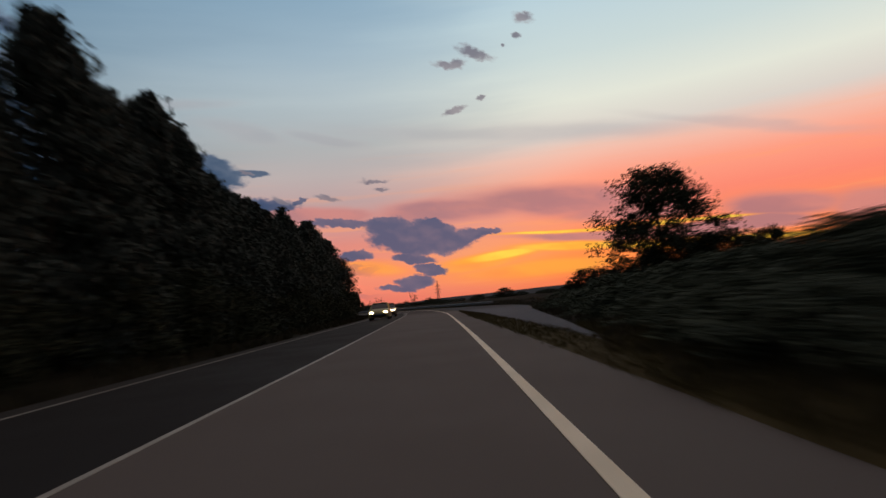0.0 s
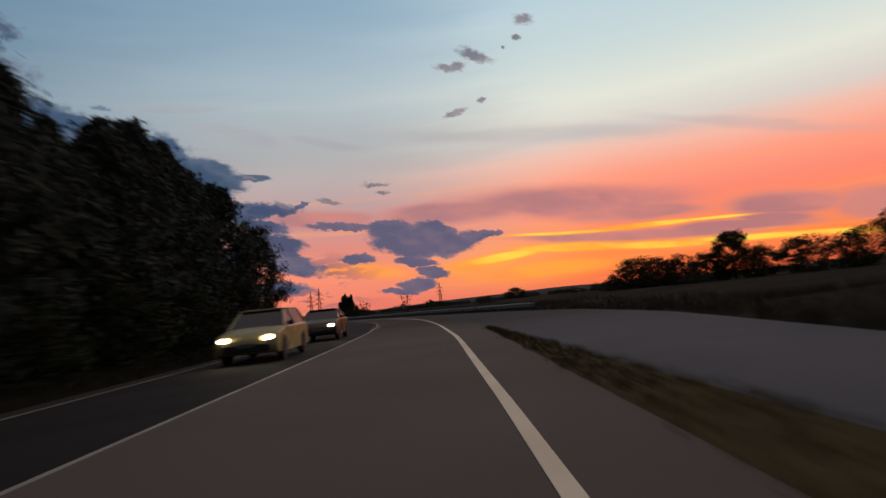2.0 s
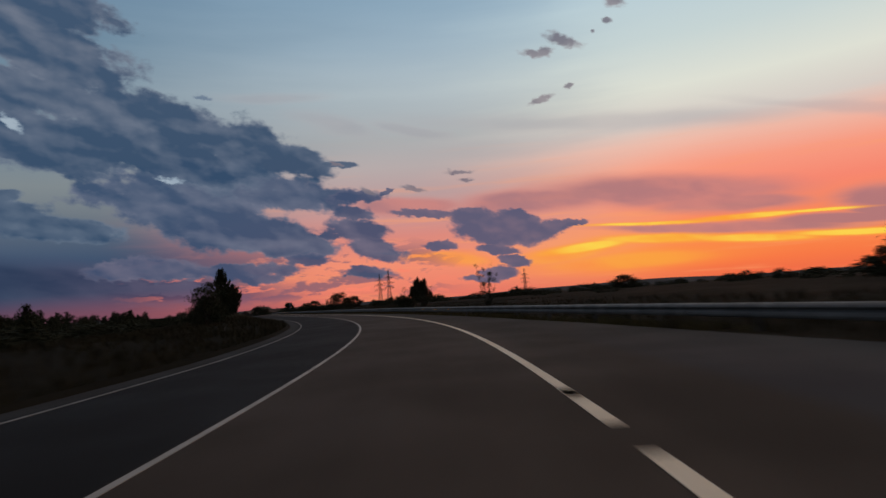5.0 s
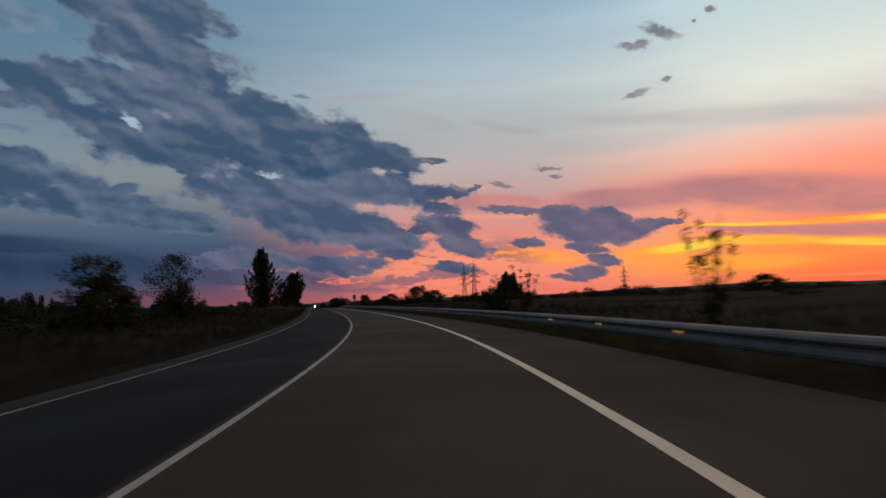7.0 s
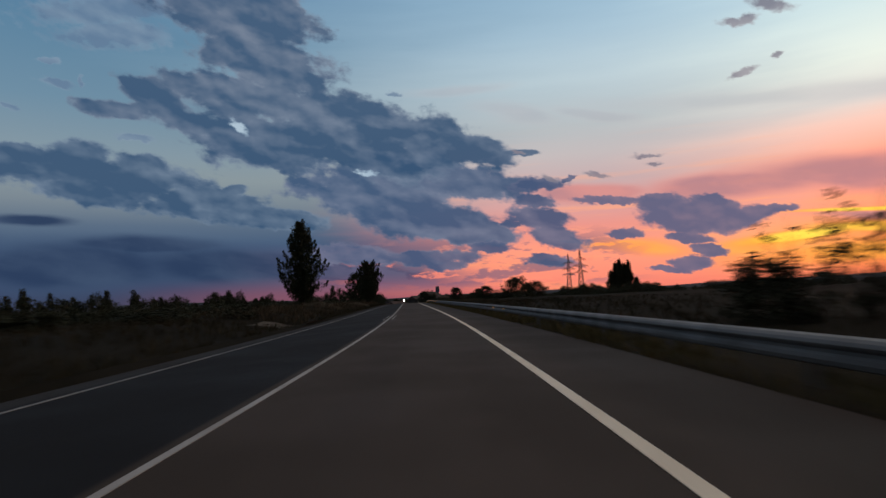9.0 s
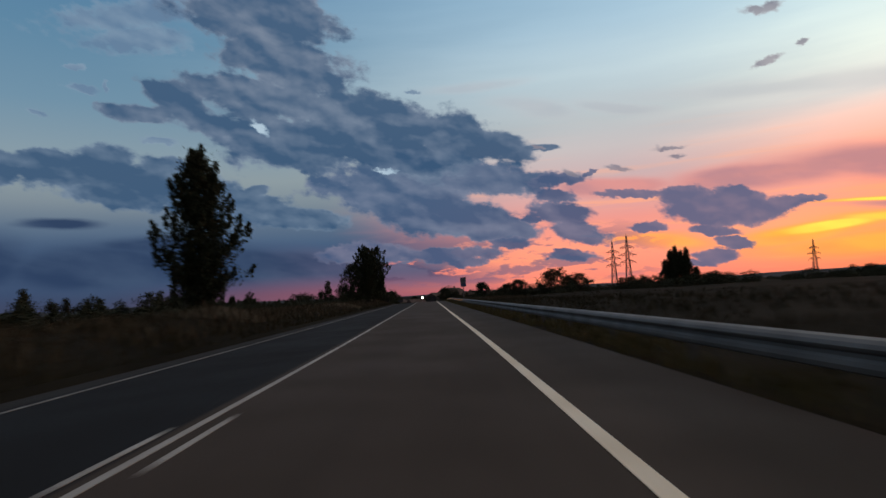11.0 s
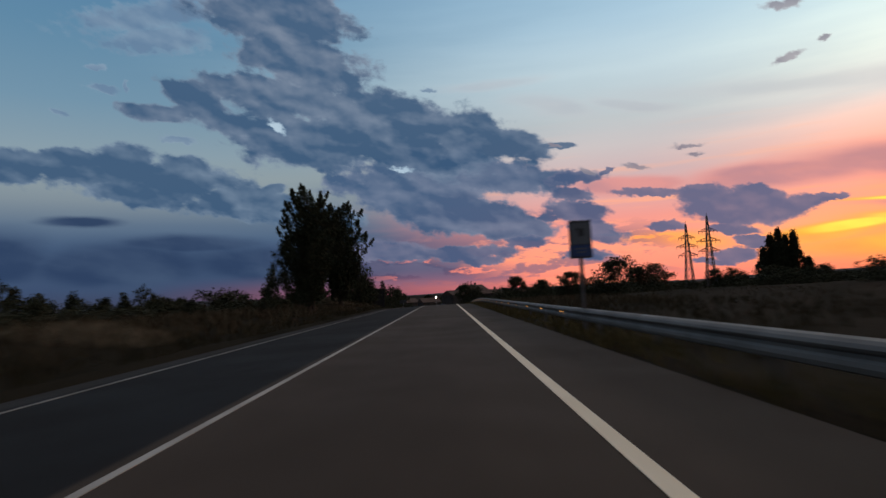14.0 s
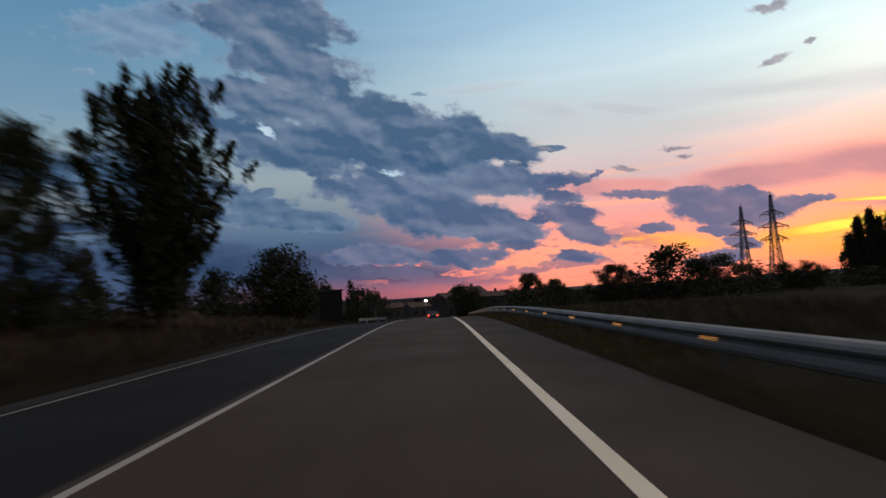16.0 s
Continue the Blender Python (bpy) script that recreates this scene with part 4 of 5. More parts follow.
SPARSES = [grow("sparse", k, LEAF_BUSH, "open straggly shrub with thin stems", "bush") for k in (71, 72)]
TWIGGIES = [grow("twiggy", k, LEAF_BUSH, "fan of bare upright stems with few leaves", "bush") for k in (81, 82)]
THICKETS = [grow("thicket", k, LEAF_BUSH, "low dark tree in the line beyond the field") for k in (91, 92, 93)]
SCRUBS = [grow("scrub", k, LEAF_BUSH, "low dark scrub bush on the plain", "bush") for k in (95, 96, 97)]
MODELS = THICKETS + SCRUBS + WOODS + ROADSIDE + POPLARS + COLUMNS + BROADS + BUSHES + HEDGES + SPARSES + TWIGGIES
random.seed(7)

# the wood close along the far lane
s = -16.0
k = 0
while s < 75:
    x, y = along(s, -11.3 + random.uniform(-0.7, 0.7))
    plant(WOODS[k % 4], x, y, random.uniform(0.76, 1.02) * (1.15 if 20 < s < 36 else 1.07 if 6 < s < 21 else 1.0), random.uniform(0.8, 1.05))
    if k % 2 == 0:
        x, y = along(s + 1, -15.5 + random.uniform(-1, 1))
        plant(WOODS[(k + 1) % 4], x, y, random.uniform(0.95, 1.1) * (1.04 if 6 < s < 34 else 1.0), 1.15)
    if k % 2:
        x, y = along(s, -9.2 + random.uniform(-0.4, 0.4))
        plant(BUSHES[k % 3], x, y, random.uniform(0.5, 0.7), 0.75, label="dark undergrowth bush at the edge of the wood", group="undergrowth of the wood")
    s += 2.7
    k += 1
plant(BROADS[1], -12.5, 77.6, 0.82, 0.4, 40, "open-crowned tree at the end of the wood")
plant(BUSHES[1], *along(74, -9.5), 0.6, 0.7)

# trees and shrubs beside the far lane after the bend
plant(SPARSES[0], -32.0, 136.0, 0.68, 0.85)
plant(SPARSES[1], -38.6, 149.0, 0.9, 0.85)
plant(BUSHES[0], -32.3, 137.0, 0.55, 0.6)
plant(BUSHES[2], -38.9, 150.0, 0.55, 0.5)
plant(POPLARS[0], -62.9, 198.6, 0.93, 1.05, 20)
plant(ROADSIDE[0], -87.0, 251.6, 0.87, 0.76, 60)
plant(ROADSIDE[1], -94.1, 264.3, 0.95, 0.98, 130)
plant(BROADS[0], -95.3, 259.9, 0.74, 0.46, 10, "small leafy tree on the bank")
plant(BUSHES[0], -108.9, 286.4, 1.25, 1.12, 0, "big round bush beside a shed")
plant(BUSHES[1], -108.0, 286.6, 0.95, 0.95, 70, "big round bush beside a shed")
plant(BROADS[0], -124.0, 312.0, 0.5, 0.35, 90)

# the hedge and tree beside the slip road
for k in range(17):
    s = -4 + k * 2.6
    x, y = along(s, float(edge_right(s)) + 2.0 + random.uniform(-0.4, 0.5))
    plant(HEDGES[k % 3], x, y, random.uniform(0.14, 0.23), random.uniform(0.45, 0.7), label="dense dark hedge bush by the slip road", group="hedge bushes")
    x, y = along(s + 1.3, float(edge_right(s)) + 5.6 + random.uniform(-0.7, 0.7))
    plant(HEDGES[(k + 1) % 3], x, y, random.uniform(0.18, 0.31), 0.9, label="dense dark hedge bush by the slip road", group="hedge bushes")
plant(BROADS[0], 16.1, 44.2, 0.93, 0.95, 200, "lone round-crowned tree above the hedge")
plant(BUSHES[2], 17.2, 43.4, 0.7, 1.1, 30, "dense bush under the lone tree")
plant(BUSHES[0], 20.0, 42.0, 0.75, 1.1, 80, "dense bush under the lone tree")

# scrub and trees on the open ground to the west
plant(BROADS[0], 48.0, 137.0, 0.85, 0.9, 30)
plant(BUSHES[1], 44.0, 138.0, 1.0, 1.4)
plant(BUSHES[0], 34.5, 144.5, 1.15, 1.6, 15)
plant(BUSHES[2], 38.5, 146.0, 1.0, 1.5, 15)
for k in range(9):
    plant((BROADS + BUSHES)[k % 5], 55 + k * 5 + random.uniform(-2, 2), 112 + random.uniform(-9, 14), random.uniform(0.75, 1.0), random.uniform(0.9, 1.2))
plant(BUSHES[0], 31.0, 302.0, 1.0, 2.0)
plant(TWIGGIES[0], -6.4, 136.0, 0.9, 0.62)
plant(TWIGGIES[1], -18.4, 164.0, 0.72, 1.0)
plant(TWIGGIES[0], -16.8, 164.6, 0.88, 0.8, 100)
plant(BUSHES[1], -19.5, 165.0, 0.42, 0.5)
plant(BUSHES[1], -86.0, 351.0, 1.75, 2.3, 80)
plant(BUSHES[2], -93.0, 354.0, 0.95, 1.4)
plant(BUSHES[0], -80.0, 352.5, 1.35, 1.4)
for dx, dy, h in ((-3.5, 0, 0.88), (-1.9, 0.8, 1.14), (-0.2, -0.8, 1.24), (1.5, 0.4, 1.1), (3.0, 0.2, 1.19), (5.6, 0.6, 0.6)):
    plant(COLUMNS[int(h * 20) % 2], -56.0 + dx, 384.0 + dy, h, 0.98)
for dx, dy, h in ((-14, 2, 1.1), (-10, 0, 1.0), (8.5, 2, 0.9), (12, 5, 0.6)):
    plant(BUSHES[int(dx) % 3], -56.0 + dx, 384.0 + dy, h, 1.2)


def thicket_stuff(name, spots, models, label):
    """Far scrub that nobody could count, joined into one mesh of leaves."""
    verts, faces, base = [], [], 0
    for k, (x, y, h, w) in enumerate(spots):
        a = random.uniform(0, math.tau)
        z = ground_at(x, y) - 0.05
        for child in [c for c in models[k % len(models)].children if c.name.startswith("crown")]:
            me = child.data
            v = np.empty(len(me.vertices) * 3)
            me.vertices.foreach_get("co", v)
            v = v.reshape(-1, 3) * (w, w, h)
            r = np.stack([v[:, 0] * math.cos(a) - v[:, 1] * math.sin(a) + x, v[:, 0] * math.sin(a) + v[:, 1] * math.cos(a) + y, v[:, 2] + z], 1)
            verts.append(r)
            faces += [[i + base for i in p.vertices] for p in me.polygons]
            base += len(r)
    tagged(mesh_ob(name, np.concatenate(verts).tolist(), faces, LEAF_BUSH), label, "scrub", kind="stuff")


spots = []
for k in range(70):
    s = random.uniform(100, 430)
    spots.append((*along(s, 45 + 250 * random.uniform(0.02, 1.0) ** 1.4), random.uniform(0.35, 0.8), random.uniform(0.8, 1.8)))
for k in range(90):
    s = 300 + k * 3.2
    spots.append((*along(s, 60 + random.uniform(0, 160)), random.uniform(0.6, 1.0), random.uniform(1.2, 2.2)))
thicket_stuff("scrub", spots, SCRUBS, "low dark scrub over the plain")

# the long line of low trees beyond the field on the far side
spots = []
for k in range(195):
    s = 90 + k * 1.9 + random.uniform(-1.0, 1.0)
    h = random.uniform(0.78, 1.02) * (1.3 if k % 4 == 0 else 1.0)
    spots.append((*along(s, -37 - random.uniform(0, 12) + 4 * math.sin(s * 0.05)), h, random.uniform(0.6, 1.1)))
for k in range(150):
    s = 100 + k * 1.45 + random.uniform(-1.0, 1.0)
    if abs(s - 183) > 5:
        spots.append((*along(s, -16.5 - random.uniform(0, 9)), random.uniform(0.2, 0.34), random.uniform(0.6, 1.0)))
thicket_stuff("tree_line", spots, THICKETS + SCRUBS, "long line of low dark trees beyond the field")
for k in range(46):
    s = 292 + k * 3.4
    x, y = along(s, -15 - random.uniform(0, 26))
    plant(SCRUBS[k % 3], x, y, random.uniform(0.45, 0.85), random.uniform(0.9, 1.4), group="bushes beside the road", label="dark bush beside the road")
for k in range(26):
    s = 300 + k * 5.2
    x, y = along(s, -9.5 - random.uniform(0, 9) - (3 if s < 345 else 0))
    plant((THICKETS + SCRUBS)[k % 6], x, y, random.uniform(0.9, 1.5) * (1.35 if 325 < s < 405 else 1.0), random.uniform(0.8, 1.3), group="trees before the village", label="dark tree before the village")
plant(BUSHES[0], -148.7, 403.5, 1.95, 1.25, label="round dark tree at the bend of the road")
plant(BUSHES[2], -144.0, 402.0, 1.5, 1.2, label="round dark tree at the bend of the road")
for x, y, h, w in ((51.0, 134.0, 1.0, 1.3), (41.0, 142.0, 1.0, 1.3), (31.0, 146.0, 0.6, 1.1), (54.5, 129.0, 1.15, 1.4), (59.0, 124.0, 1.1, 1.4)):
    plant(BUSHES[int(x) % 3], x, y, h, w)
for k in range(12):
    s = 286 + k * 2.6
    x, y = along(s, 40 + random.uniform(0, 20))
    plant(SCRUBS[k % 3], x, y, random.uniform(0.5, 0.85), random.uniform(0.8, 1.2), group="bushes behind the crash barrier", label="low dark bush behind the crash barrier")
for k in range(40):
    s = 330 + k * 6
    x, y = along(s, 9 + random.uniform(0, 30))
    plant((SCRUBS + BROADS)[k % 4], x, y, random.uniform(0.8, 1.3) * (0.6 if k % 4 == 3 else 1), random.uniform(1.0, 1.5) * (0.6 if k % 4 == 3 else 1), group="bushes beside the road", label="dark bush beside the road")
for k in range(14):
    s = random.uniform(150, 290)
    x, y = along(s, -12 - random.uniform(0, 8))
    plant(SCRUBS[k % 3], x, y, random.uniform(0.22, 0.36), random.uniform(0.5, 0.9), group="bushes on the bank", label="small dark bush on the grass bank")
for m in MODELS:
    for o in (*m.children_recursive, m):
        bpy.data.objects.remove(o)


# ---- pylons ----
def build_pylon(at, tall, turn):
    t = thing("pylon", at, "tall steel lattice power pylon with three wide cross arms", "pylon", "power pylons", turn)

    def half(z):
        """Half the body's width at a height: splayed below the lowest arms, narrow above them."""
        f = z / tall
        return tall * (0.066 - 0.065 * f if f < 0.44 else 0.0374 - 0.03 * (f - 0.44) / 0.56)

    legs = [(-1, -1), (1, -1), (1, 1), (-1, 1)]
    levels = [tall * f for f in (0, 0.12, 0.23, 0.34, 0.44, 0.53, 0.61, 0.69, 0.77, 0.85, 0.93, 1.0)]
    for a, b in legs:
        bm = bmesh.new()
        tube(bm, [(a * half(z), b * half(z), z) for z in levels], [0.13] * 5 + [0.1] * (len(levels) - 5), 4)
        part("leg", bm, LATTICE, t)
    bm = bmesh.new()
    for z0, z1 in zip(levels, levels[1:]):
        for i in range(4):
            a, b = legs[i], legs[(i + 1) % 4]
            for p, q in ((a, b), (b, a)):
                tube(bm, [(p[0] * half(z0), p[1] * half(z0), z0), (q[0] * half(z1), q[1] * half(z1), z1)], [0.06, 0.06], 4)
            tube(bm, [(a[0] * half(z1), a[1] * half(z1), z1), (b[0] * half(z1), b[1] * half(z1), z1)], [0.06, 0.06], 4)
    part("bracing", bm, LATTICE, t)
    for f, r in ((0.5, 0.15), (0.64, 0.165), (0.78, 0.13)):
        z, reach, rise = tall * f, tall * r, tall * 0.055
        bm = bmesh.new()
        for sgn in (-1, 1):
            tip = (sgn * reach, 0, z + tall * 0.006)
            for side in (-1, 1):
                low, top = (sgn * half(z), side * half(z), z), (sgn * half(z + rise), side * half(z + rise), z + rise)
                tube(bm, [low, tip], [0.1, 0.07], 4)
                tube(bm, [top, tip], [0.08, 0.06], 4)
                for k in (0.3, 0.6):
                    tube(bm, [tuple(low[j] + (tip[j] - low[j]) * k for j in range(3)), tuple(top[j] + (tip[j] - top[j]) * (k - 0.15) for j in range(3))], [0.05, 0.05], 4)
        part("cross_arm", bm, LATTICE, t)
        for sgn in (-1, 1):
            for k in (0.96, 0.58):
                bm = bmesh.new()
                tube(bm, [(sgn * reach * k, 0, z), (sgn * reach * k, 0, z - tall * 0.03)], [0.05, 0.05], 6)
                part("insulator", bm, SIGNDARK, t)
    bm = bmesh.new()
    tube(bm, [(0, 0, tall * 0.98), (0, 0, tall * 1.05)], [0.07, 0.04], 5)
    part("spike", bm, LATTICE, t)


build_pylon((-77.0, 390.0, -0.5), 16.6, 20)
build_pylon((-71.5, 386.5, -0.5), 17.9, 20)
build_pylon((-3.7, 551.0, -1.0), 20.5, 15)


# ---- roadside sign ----
def build_sign():
    x, y = -63.0, 234.0
    t = thing("road_sign", (x, y, ground_at(x, y)), "tall rectangular service sign, white above blue, on one post", "sign", "", 27.8 + 6)
    z0 = 1.84 - ground_at(x, y)
    bm = bmesh.new()
    box(bm, (0, 0.05, z0 / 2 + 0.1), (0.09, 0.06, z0 + 0.8), None, 0.008)
    part("post", bm, POSTDARK, t)
    bm = bmesh.new()
    box(bm, (0, 0, z0 + 0.49), (0.6, 0.04, 1.0), None, 0.012)
    panel = part("panel", bm, SIGNBACK, t)
    for name, c, size, mat in (("white_field", (0, -0.022, z0 + 0.64), (0.5, 0.008, 0.56), SIGNWHITE), ("blue_field", (0, -0.022, z0 + 0.19), (0.5, 0.008, 0.3), SIGNBLUE)):
        bm = bmesh.new()
        box(bm, c, size)
        part(name, bm, mat, panel)
    bm = bmesh.new()
    box(bm, (0.02, -0.028, z0 + 0.66), (0.13, 0.006, 0.2), None, 0.02)
    box(bm, (-0.05, -0.028, z0 + 0.74), (0.16, 0.006, 0.06), Matrix.Rotation(0.5, 4, "Y"))
    part("pictogram", bm, SIGNDARK, panel)
    for k in range(2):
        bm = bmesh.new()
        box(bm, (0, -0.028, z0 + 0.24 - k * 0.09), (0.36 - 0.1 * k, 0.006, 0.035))
        part("text_bar", bm, SIGNWHITE, panel)


build_sign()


# ---- cars ----
def build_car(s, lat, turn_round, paint, label, wagon=False, lights="front", tall=1.48):
    x, y = along(s, lat)
    head = float(np.interp(s, RUN, TURN)) + (180 if turn_round else 0)
    t = thing("car", (x, y, float(road_z(s, lat)) + 0.006), label, "car", "cars on the road", head)
    long_, wide = 4.3, 1.74
    # side outline, from the rear bumper over the roof to the front, y ahead
    back = -long_ / 2
    side = [(back + 0.02, 0.32), (back, 0.55), (back + 0.06, 0.92), (back + (0.28 if wagon else 0.5), 1.0), (long_ / 2 - 1.2, 0.98), (long_ / 2 - 0.25, 0.82), (long_ / 2, 0.6), (long_ / 2 - 0.03, 0.3), (1.75, 0.24), (-1.75, 0.24)]
    bm = bmesh.new()
    rings = []
    for w, k, tuck in ((-1, 0.9, 0.965), (-0.985, 0.96, 0.985), (-0.94, 0.99, 0.995), (-0.6, 1.0, 1.0), (0, 1.015, 1.008), (0.6, 1.0, 1.0), (0.94, 0.99, 0.995), (0.985, 0.96, 0.985), (1, 0.9, 0.965)):
        rings.append([bm.verts.new((w * wide / 2, p * tuck, 0.24 + (z - 0.24) * k)) for p, z in side])
    m = len(side)
    for a, b in zip(rings, rings[1:]):
        for j in range(m):
            bm.faces.new((a[j], a[(j + 1) % m], b[(j + 1) % m], b[j]))
    bm.faces.new(rings[0][::-1])
    bm.faces.new(rings[-1])
    bmesh.ops.recalc_face_normals(bm, faces=bm.faces)
    for f in bm.faces:
        f.smooth = len(f.verts) == 4
    part("body", bm, paint, t)
    for sgn in (-1, 1):
        for p in (-1.3, 1.32):
            bm = bmesh.new()
            bmesh.ops.create_cone(bm, cap_ends=True, segments=20, radius1=0.37, radius2=0.37, depth=0.1, matrix=pose(sgn * (wide / 2 - 0.035), p, 0.34, 0, 90, 0))
            part("wheel_arch", bm, TRIM, t)
    roof = [(back + (0.2 if wagon else 0.55), 0.98), (back + (0.42 if wagon else 1.05), tall - 0.04), (-0.35, tall), (0.25, tall - 0.05), (long_ / 2 - 1.15, 0.97)]
    bm = bmesh.new()
    rings = []
    for w in (-1, 1):
        rings.append([bm.verts.new((w * wide / 2 * (0.93 - 0.22 * (z - 0.97) / 0.5), p, z)) for p, z in roof])
    for j in range(len(roof)):
        k = (j + 1) % len(roof)
        bm.faces.new((rings[0][j], rings[0][k], rings[1][k], rings[1][j]))
    bm.faces.new(rings[0][::-1])
    bm.faces.new(rings[1])
    bmesh.ops.recalc_face_normals(bm, faces=bm.faces)
    part("cabin_glass", bm, CARGLASS, t, "dark glazed cabin")
    bm = bmesh.new()
    box(bm, (0, (roof[1][0] + roof[3][0]) / 2, tall - 0.005), (wide * 0.72, roof[3][0] - roof[1][0] + 0.05, 0.05), None, 0.02)
    part("roof", bm, paint, t)
    for sgn in (-1, 1):
        for p0, p1 in ((roof[3], roof[4]), (roof[0], roof[1]), ((-0.3, tall), (-0.35, 0.98))):
            bm = bmesh.new()
            tube(bm, [(sgn * wide / 2 * (0.935 - 0.22 * (p[1] - 0.97) / 0.5), p[0], p[1]) for p in (p0, p1)], [0.035, 0.035], 5)
            part("pillar", bm, paint, t)
        for p in (-1.3, 1.32):
            bm = bmesh.new()
            bmesh.ops.create_cone(bm, cap_ends=True, segments=20, radius1=0.31, radius2=0.31, depth=0.2, matrix=pose(sgn * (wide / 2 - 0.08), p, 0.31, 0, 90, 0))
            bmesh.ops.bevel(bm, geom=[e for e in bm.edges if len(e.link_faces) == 2 and any(len(f.verts) > 4 for f in e.link_faces)], offset=0.03, segments=2, affect="EDGES")
            wheel = part("tyre", bm, RUBBER, t)
            bm = bmesh.new()
            bmesh.ops.create_cone(bm, cap_ends=True, segments=12, radius1=0.19, radius2=0.16, depth=0.03, matrix=pose(sgn * (wide / 2 + 0.025), p, 0.31, 0, 90 * sgn, 0))
            part("rim", bm, POSTDARK, wheel)
        bm = bmesh.new()
        box(bm, (sgn * 0.62, long_ / 2 - 0.1, 0.68), (0.27, 0.16, 0.11), Matrix.Rotation(sgn * -0.25, 4, "Z"), 0.045)
        part("headlight", bm, HEADLIGHT if lights == "front" else PANE, t, "lit headlight" if lights == "front" else "")
        bm = bmesh.new()
        box(bm, (sgn * 0.68, back + 0.05, 0.78), (0.26, 0.1, 0.16), None, 0.03)
        part("tail_light", bm, TAILLIGHT, t, "red tail light")
        bm = bmesh.new()
        box(bm, (sgn * (wide / 2 + 0.08), 0.72, 1.02), (0.2, 0.1, 0.13), None, 0.03)
        part("door_mirror", bm, TRIM, t)
    bm = bmesh.new()
    box(bm, (0, long_ / 2 + 0.0, 0.42), (1.3, 0.06, 0.2), None, 0.03)
    part("grille", bm, TRIM, t)
    bm = bmesh.new()
    box(bm, (0, long_ / 2 + 0.02, 0.5), (0.5, 0.03, 0.1), None, 0.005)
    part("number_plate", bm, SIGNWHITE, t)


build_car(54.7, -3.7, True, YELLOWPAINT, "pale yellow hatchback with lit headlights in the far lane", True)
build_car(65.2, -3.65, True, SUNSETPAINT, "dark saloon with lit headlights in the far lane, sunset tint in its paint", False, "front", 1.42)
build_car(362.0, 0.0, False, DARKPAINT, "dark saloon with red tail lights driving away", False, "rear", 1.42)
build_car(420.0, 0.0, False, DARKPAINT, "dark hatchback with red tail lights driving away", True, "rear", 1.5)


# ---- village at the end of the road ----
def build_house(x, y, z, w, d, h, turn, label):
    t = thing("house", (x, y, z), label, "house", "houses of the village", turn)
    bm = bmesh.new()
    box(bm, (0, 0, h / 2 - 0.5), (w, d, h + 1))
    part("wall", bm, PLASTER, t)
    bm = bmesh.new()
    e = 0.35
    vs = [bm.verts.new(p) for p in ((-w / 2 - e, -d / 2 - e, h), (w / 2 + e, -d / 2 - e, h), (w / 2 + e, d / 2 + e, h), (-w / 2 - e, d / 2 + e, h), (-w / 2 - e, 0, h + d * 0.24), (w / 2 + e, 0, h + d * 0.24))]
    for f in ((0, 1, 5, 4), (2, 3, 4, 5), (0, 4, 3), (1, 2, 5), (3, 2, 1, 0)):
        bm.faces.new([vs[i] for i in f])
    roof = part("roof", bm, ROOFTILE, t)
    bm = bmesh.new()
    box(bm, (w * 0.25, d * 0.1, h + d * 0.24 + 0.1), (0.6, 0.6, 1.3), None, 0.03)
    part("chimney", bm, PLASTER, roof)
    for fl in range(max(1, int(h / 3))):
        for k in range(max(2, int(w / 3.2))):
            bm = bmesh.new()
            box(bm, (-w / 2 + 1.6 + k * 3.1, -d / 2 - 0.02, 1.5 + fl * 2.9), (1.0, 0.08, 1.2), None, 0.02)
            part("window", bm, PANE, t)


for x, y, w, d, top, turn, label in (
    (-158.5, 415.0, 7, 7, 2.2, 62, "plastered village house at the bend of the road"), (-155.0, 421.0, 9, 8, 3.9, 58, "two-storey village house with a tiled roof"),
    (-178.0, 430.0, 7, 7, -0.2, 50, "low plastered village house"), (-192.0, 436.0, 8, 7, -0.1, 60, "low plastered village house"),
    (-143.5, 412.0, 7, 6, 1.9, 40, "small pale village house with a tiled roof"), (-126.0, 403.0, 8, 6, 2.0, 35, "small pale village house with a tiled roof")):
    z = ground_at(x, y)
    build_house(x, y, z, w, d, top - z - d * 0.24, turn, label)


def build_shed():
    x, y = -117.5, 303.0
    t = thing("shed", (x, y, ground_at(x, y)), "dark flat-roofed shed beside a bush", "shed", "", 37)
    bm = bmesh.new()
    box(bm, (0, 0, 1.5), (4.2, 3.2, 3.6), None, 0.03)
    part("wall", bm, SHEDWALL, t)
    bm = bmesh.new()
    box(bm, (0, 0, 3.37), (4.5, 3.5, 0.14), None, 0.02)
    part("roof", bm, ROOFTILE, t)
    bm = bmesh.new()
    box(bm, (-0.8, -1.62, 1.0), (0.95, 0.06, 2.0), None, 0.01)
    part("door", bm, TRIM, t)


build_shed()


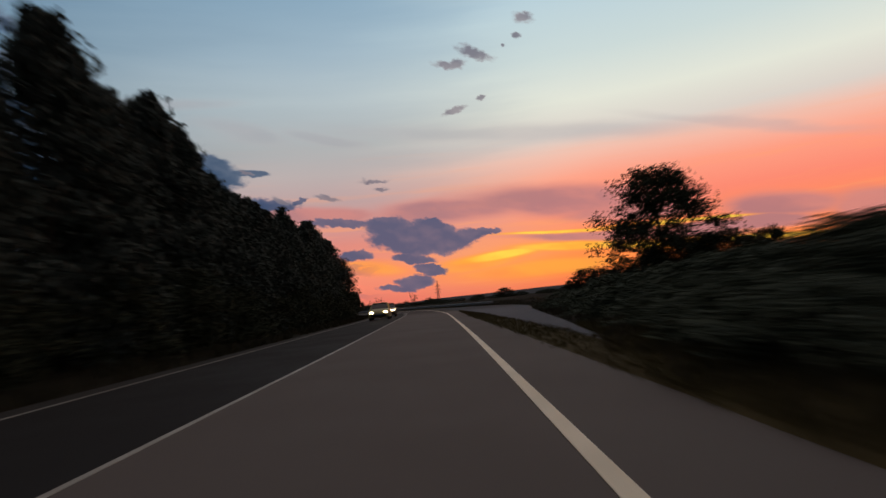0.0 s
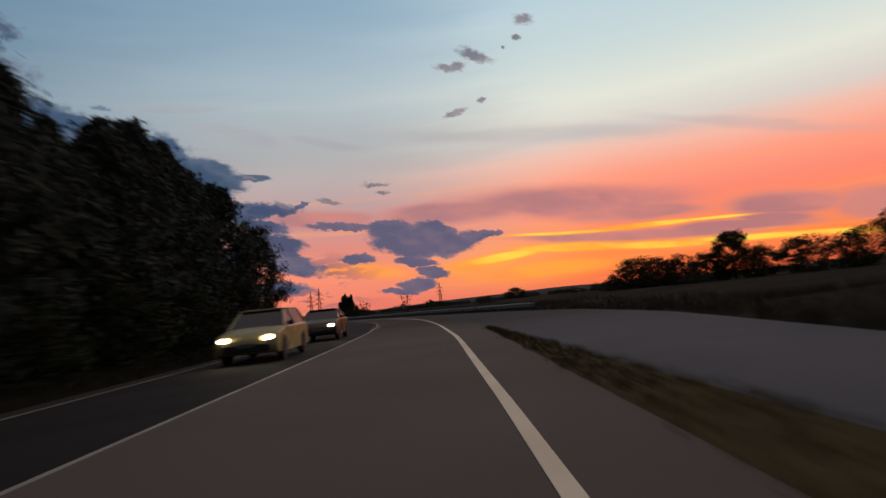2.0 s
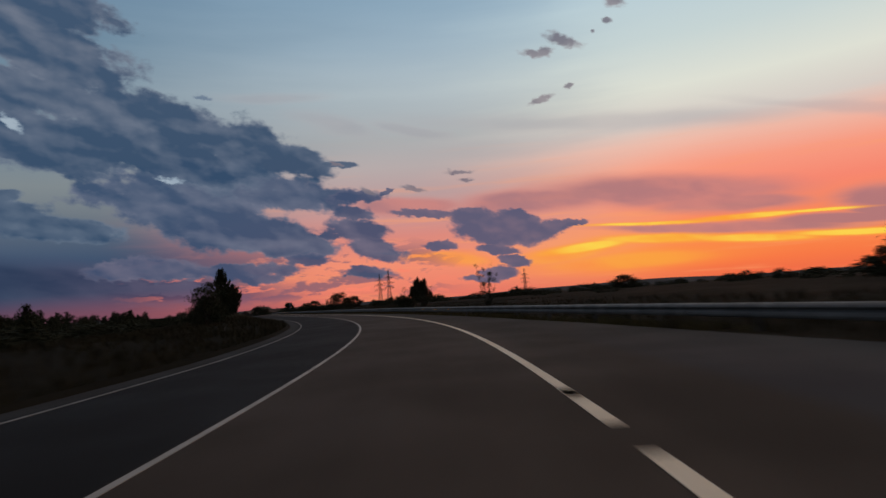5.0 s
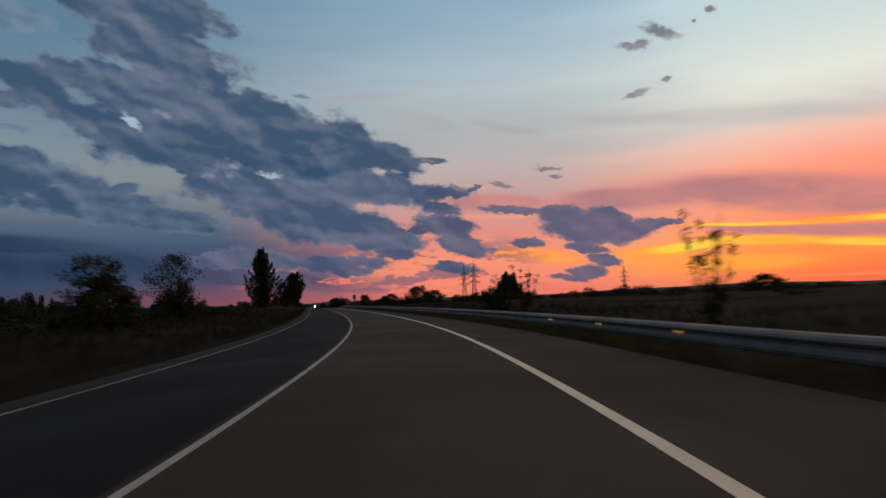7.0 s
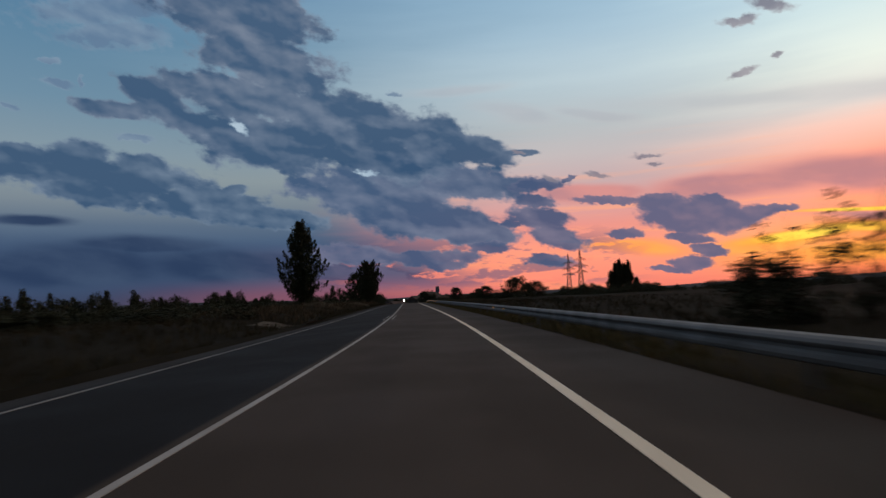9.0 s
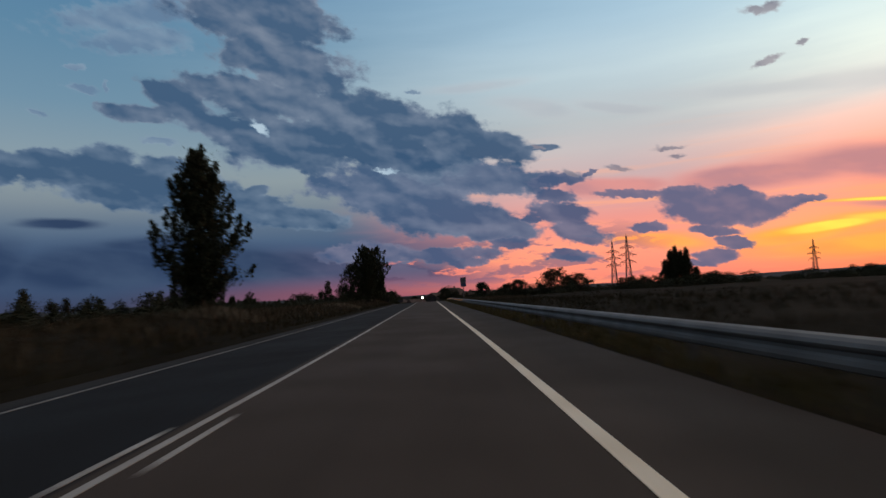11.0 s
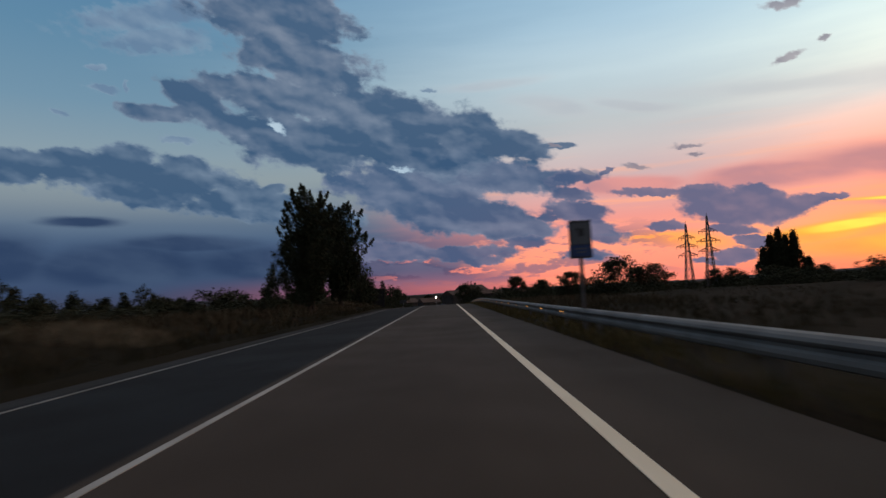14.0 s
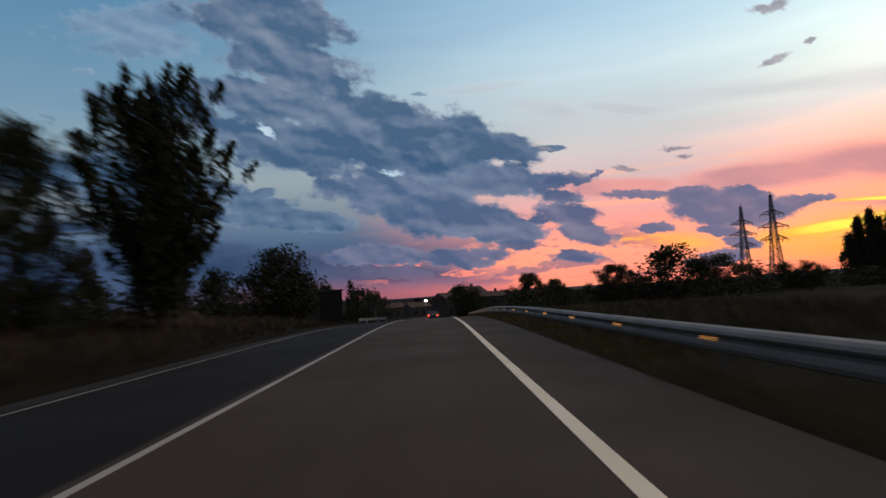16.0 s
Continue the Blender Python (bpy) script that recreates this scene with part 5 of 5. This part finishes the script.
def build_barrier():
    s0 = 344.0
    x, y = along(s0, -7.6)
    t = thing("barrier", (x, y, float(land_z(s0, -7.6))), "low pale barrier rail at a side turning, with a small sign", "barrier", "", 30)
    pts = [(1.8 * math.sin(a), -1.0 + 1.0 * math.cos(a) * 0.8, 0) for a in (-1.35, -0.9, -0.45, 0, 0.45, 0.9, 1.35)]
    bm = bmesh.new()
    prev = None
    for x0, y0, _ in pts:
        ring = [bm.verts.new((x0 * k, y0 * k, z)) for k, z in ((1, 0.45), (1, 0.78), (0.97, 0.78), (0.97, 0.45))]
        if prev:
            for j in range(4):
                bm.faces.new((prev[j], prev[(j + 1) % 4], ring[(j + 1) % 4], ring[j]))
        prev = ring
    bmesh.ops.recalc_face_normals(bm, faces=bm.faces)
    part("rail", bm, CONCRETE, t)
    for x0, y0, _ in pts[::2]:
        bm = bmesh.new()
        box(bm, (x0 * 0.95, y0 * 0.95, 0.3), (0.1, 0.1, 0.9), None, 0.01)
        part("post", bm, CONCRETE, t)
    t2 = thing("sign", (*along(s0 + 1.5, -7.4), float(land_z(s0 + 1.5, -7.4))), "small dark direction sign seen from behind", "sign", "", 30)
    bm = bmesh.new()
    box(bm, (0, 0, 0.8), (0.07, 0.07, 2.0), None, 0.01)
    part("post", bm, POSTZINC, t2)
    bm = bmesh.new()
    box(bm, (0, -0.05, 1.95), (1.3, 0.05, 0.6), None, 0.01)
    part("panel", bm, SIGNBACK, t2)


build_barrier()


def build_lamp(x, y, tall):
    t = thing("street_lamp", (x, y, ground_at(x, y)), "street lamp with a white light, lit", "street lamp", "street lamps")
    bm = bmesh.new()
    tube(bm, [(0, 0, -0.4), (0, 0, tall * 0.6), (0, 0, tall), (0.4, -0.6, tall + 0.25), (0.6, -1.0, tall + 0.25)], [0.09, 0.07, 0.055, 0.045, 0.04], 8)
    part("pole", bm, POSTZINC, t)
    bm = bmesh.new()
    box(bm, (0.7, -1.2, tall + 0.25), (0.3, 0.6, 0.12), None, 0.03)
    head = part("lamp_head", bm, POSTZINC, t)
    bm = bmesh.new()
    bmesh.ops.create_uvsphere(bm, u_segments=12, v_segments=8, radius=0.28, matrix=pose(0.7, -1.25, tall + 0.1))
    part("lens", bm, LAMPWHITE, head, "lit white lens")


build_lamp(-167.8, 417.5, 5.3)


def build_mast(x, y, tall):
    t = thing("mast", (x, y, ground_at(x, y)), "thin dark utility pole on the skyline", "pole", "utility poles")
    bm = bmesh.new()
    tube(bm, [(0, 0, -0.5), (0, 0, tall)], [0.14, 0.09], 7)
    part("pole", bm, BARK, t)
    bm = bmesh.new()
    box(bm, (0, 0, tall - 0.4), (1.5, 0.12, 0.12), None, 0.01)
    part("cross_bar", bm, BARK, t)


build_mast(-102.0, 395.0, 8.0)
build_mast(-121.0, 392.0, 6.0)
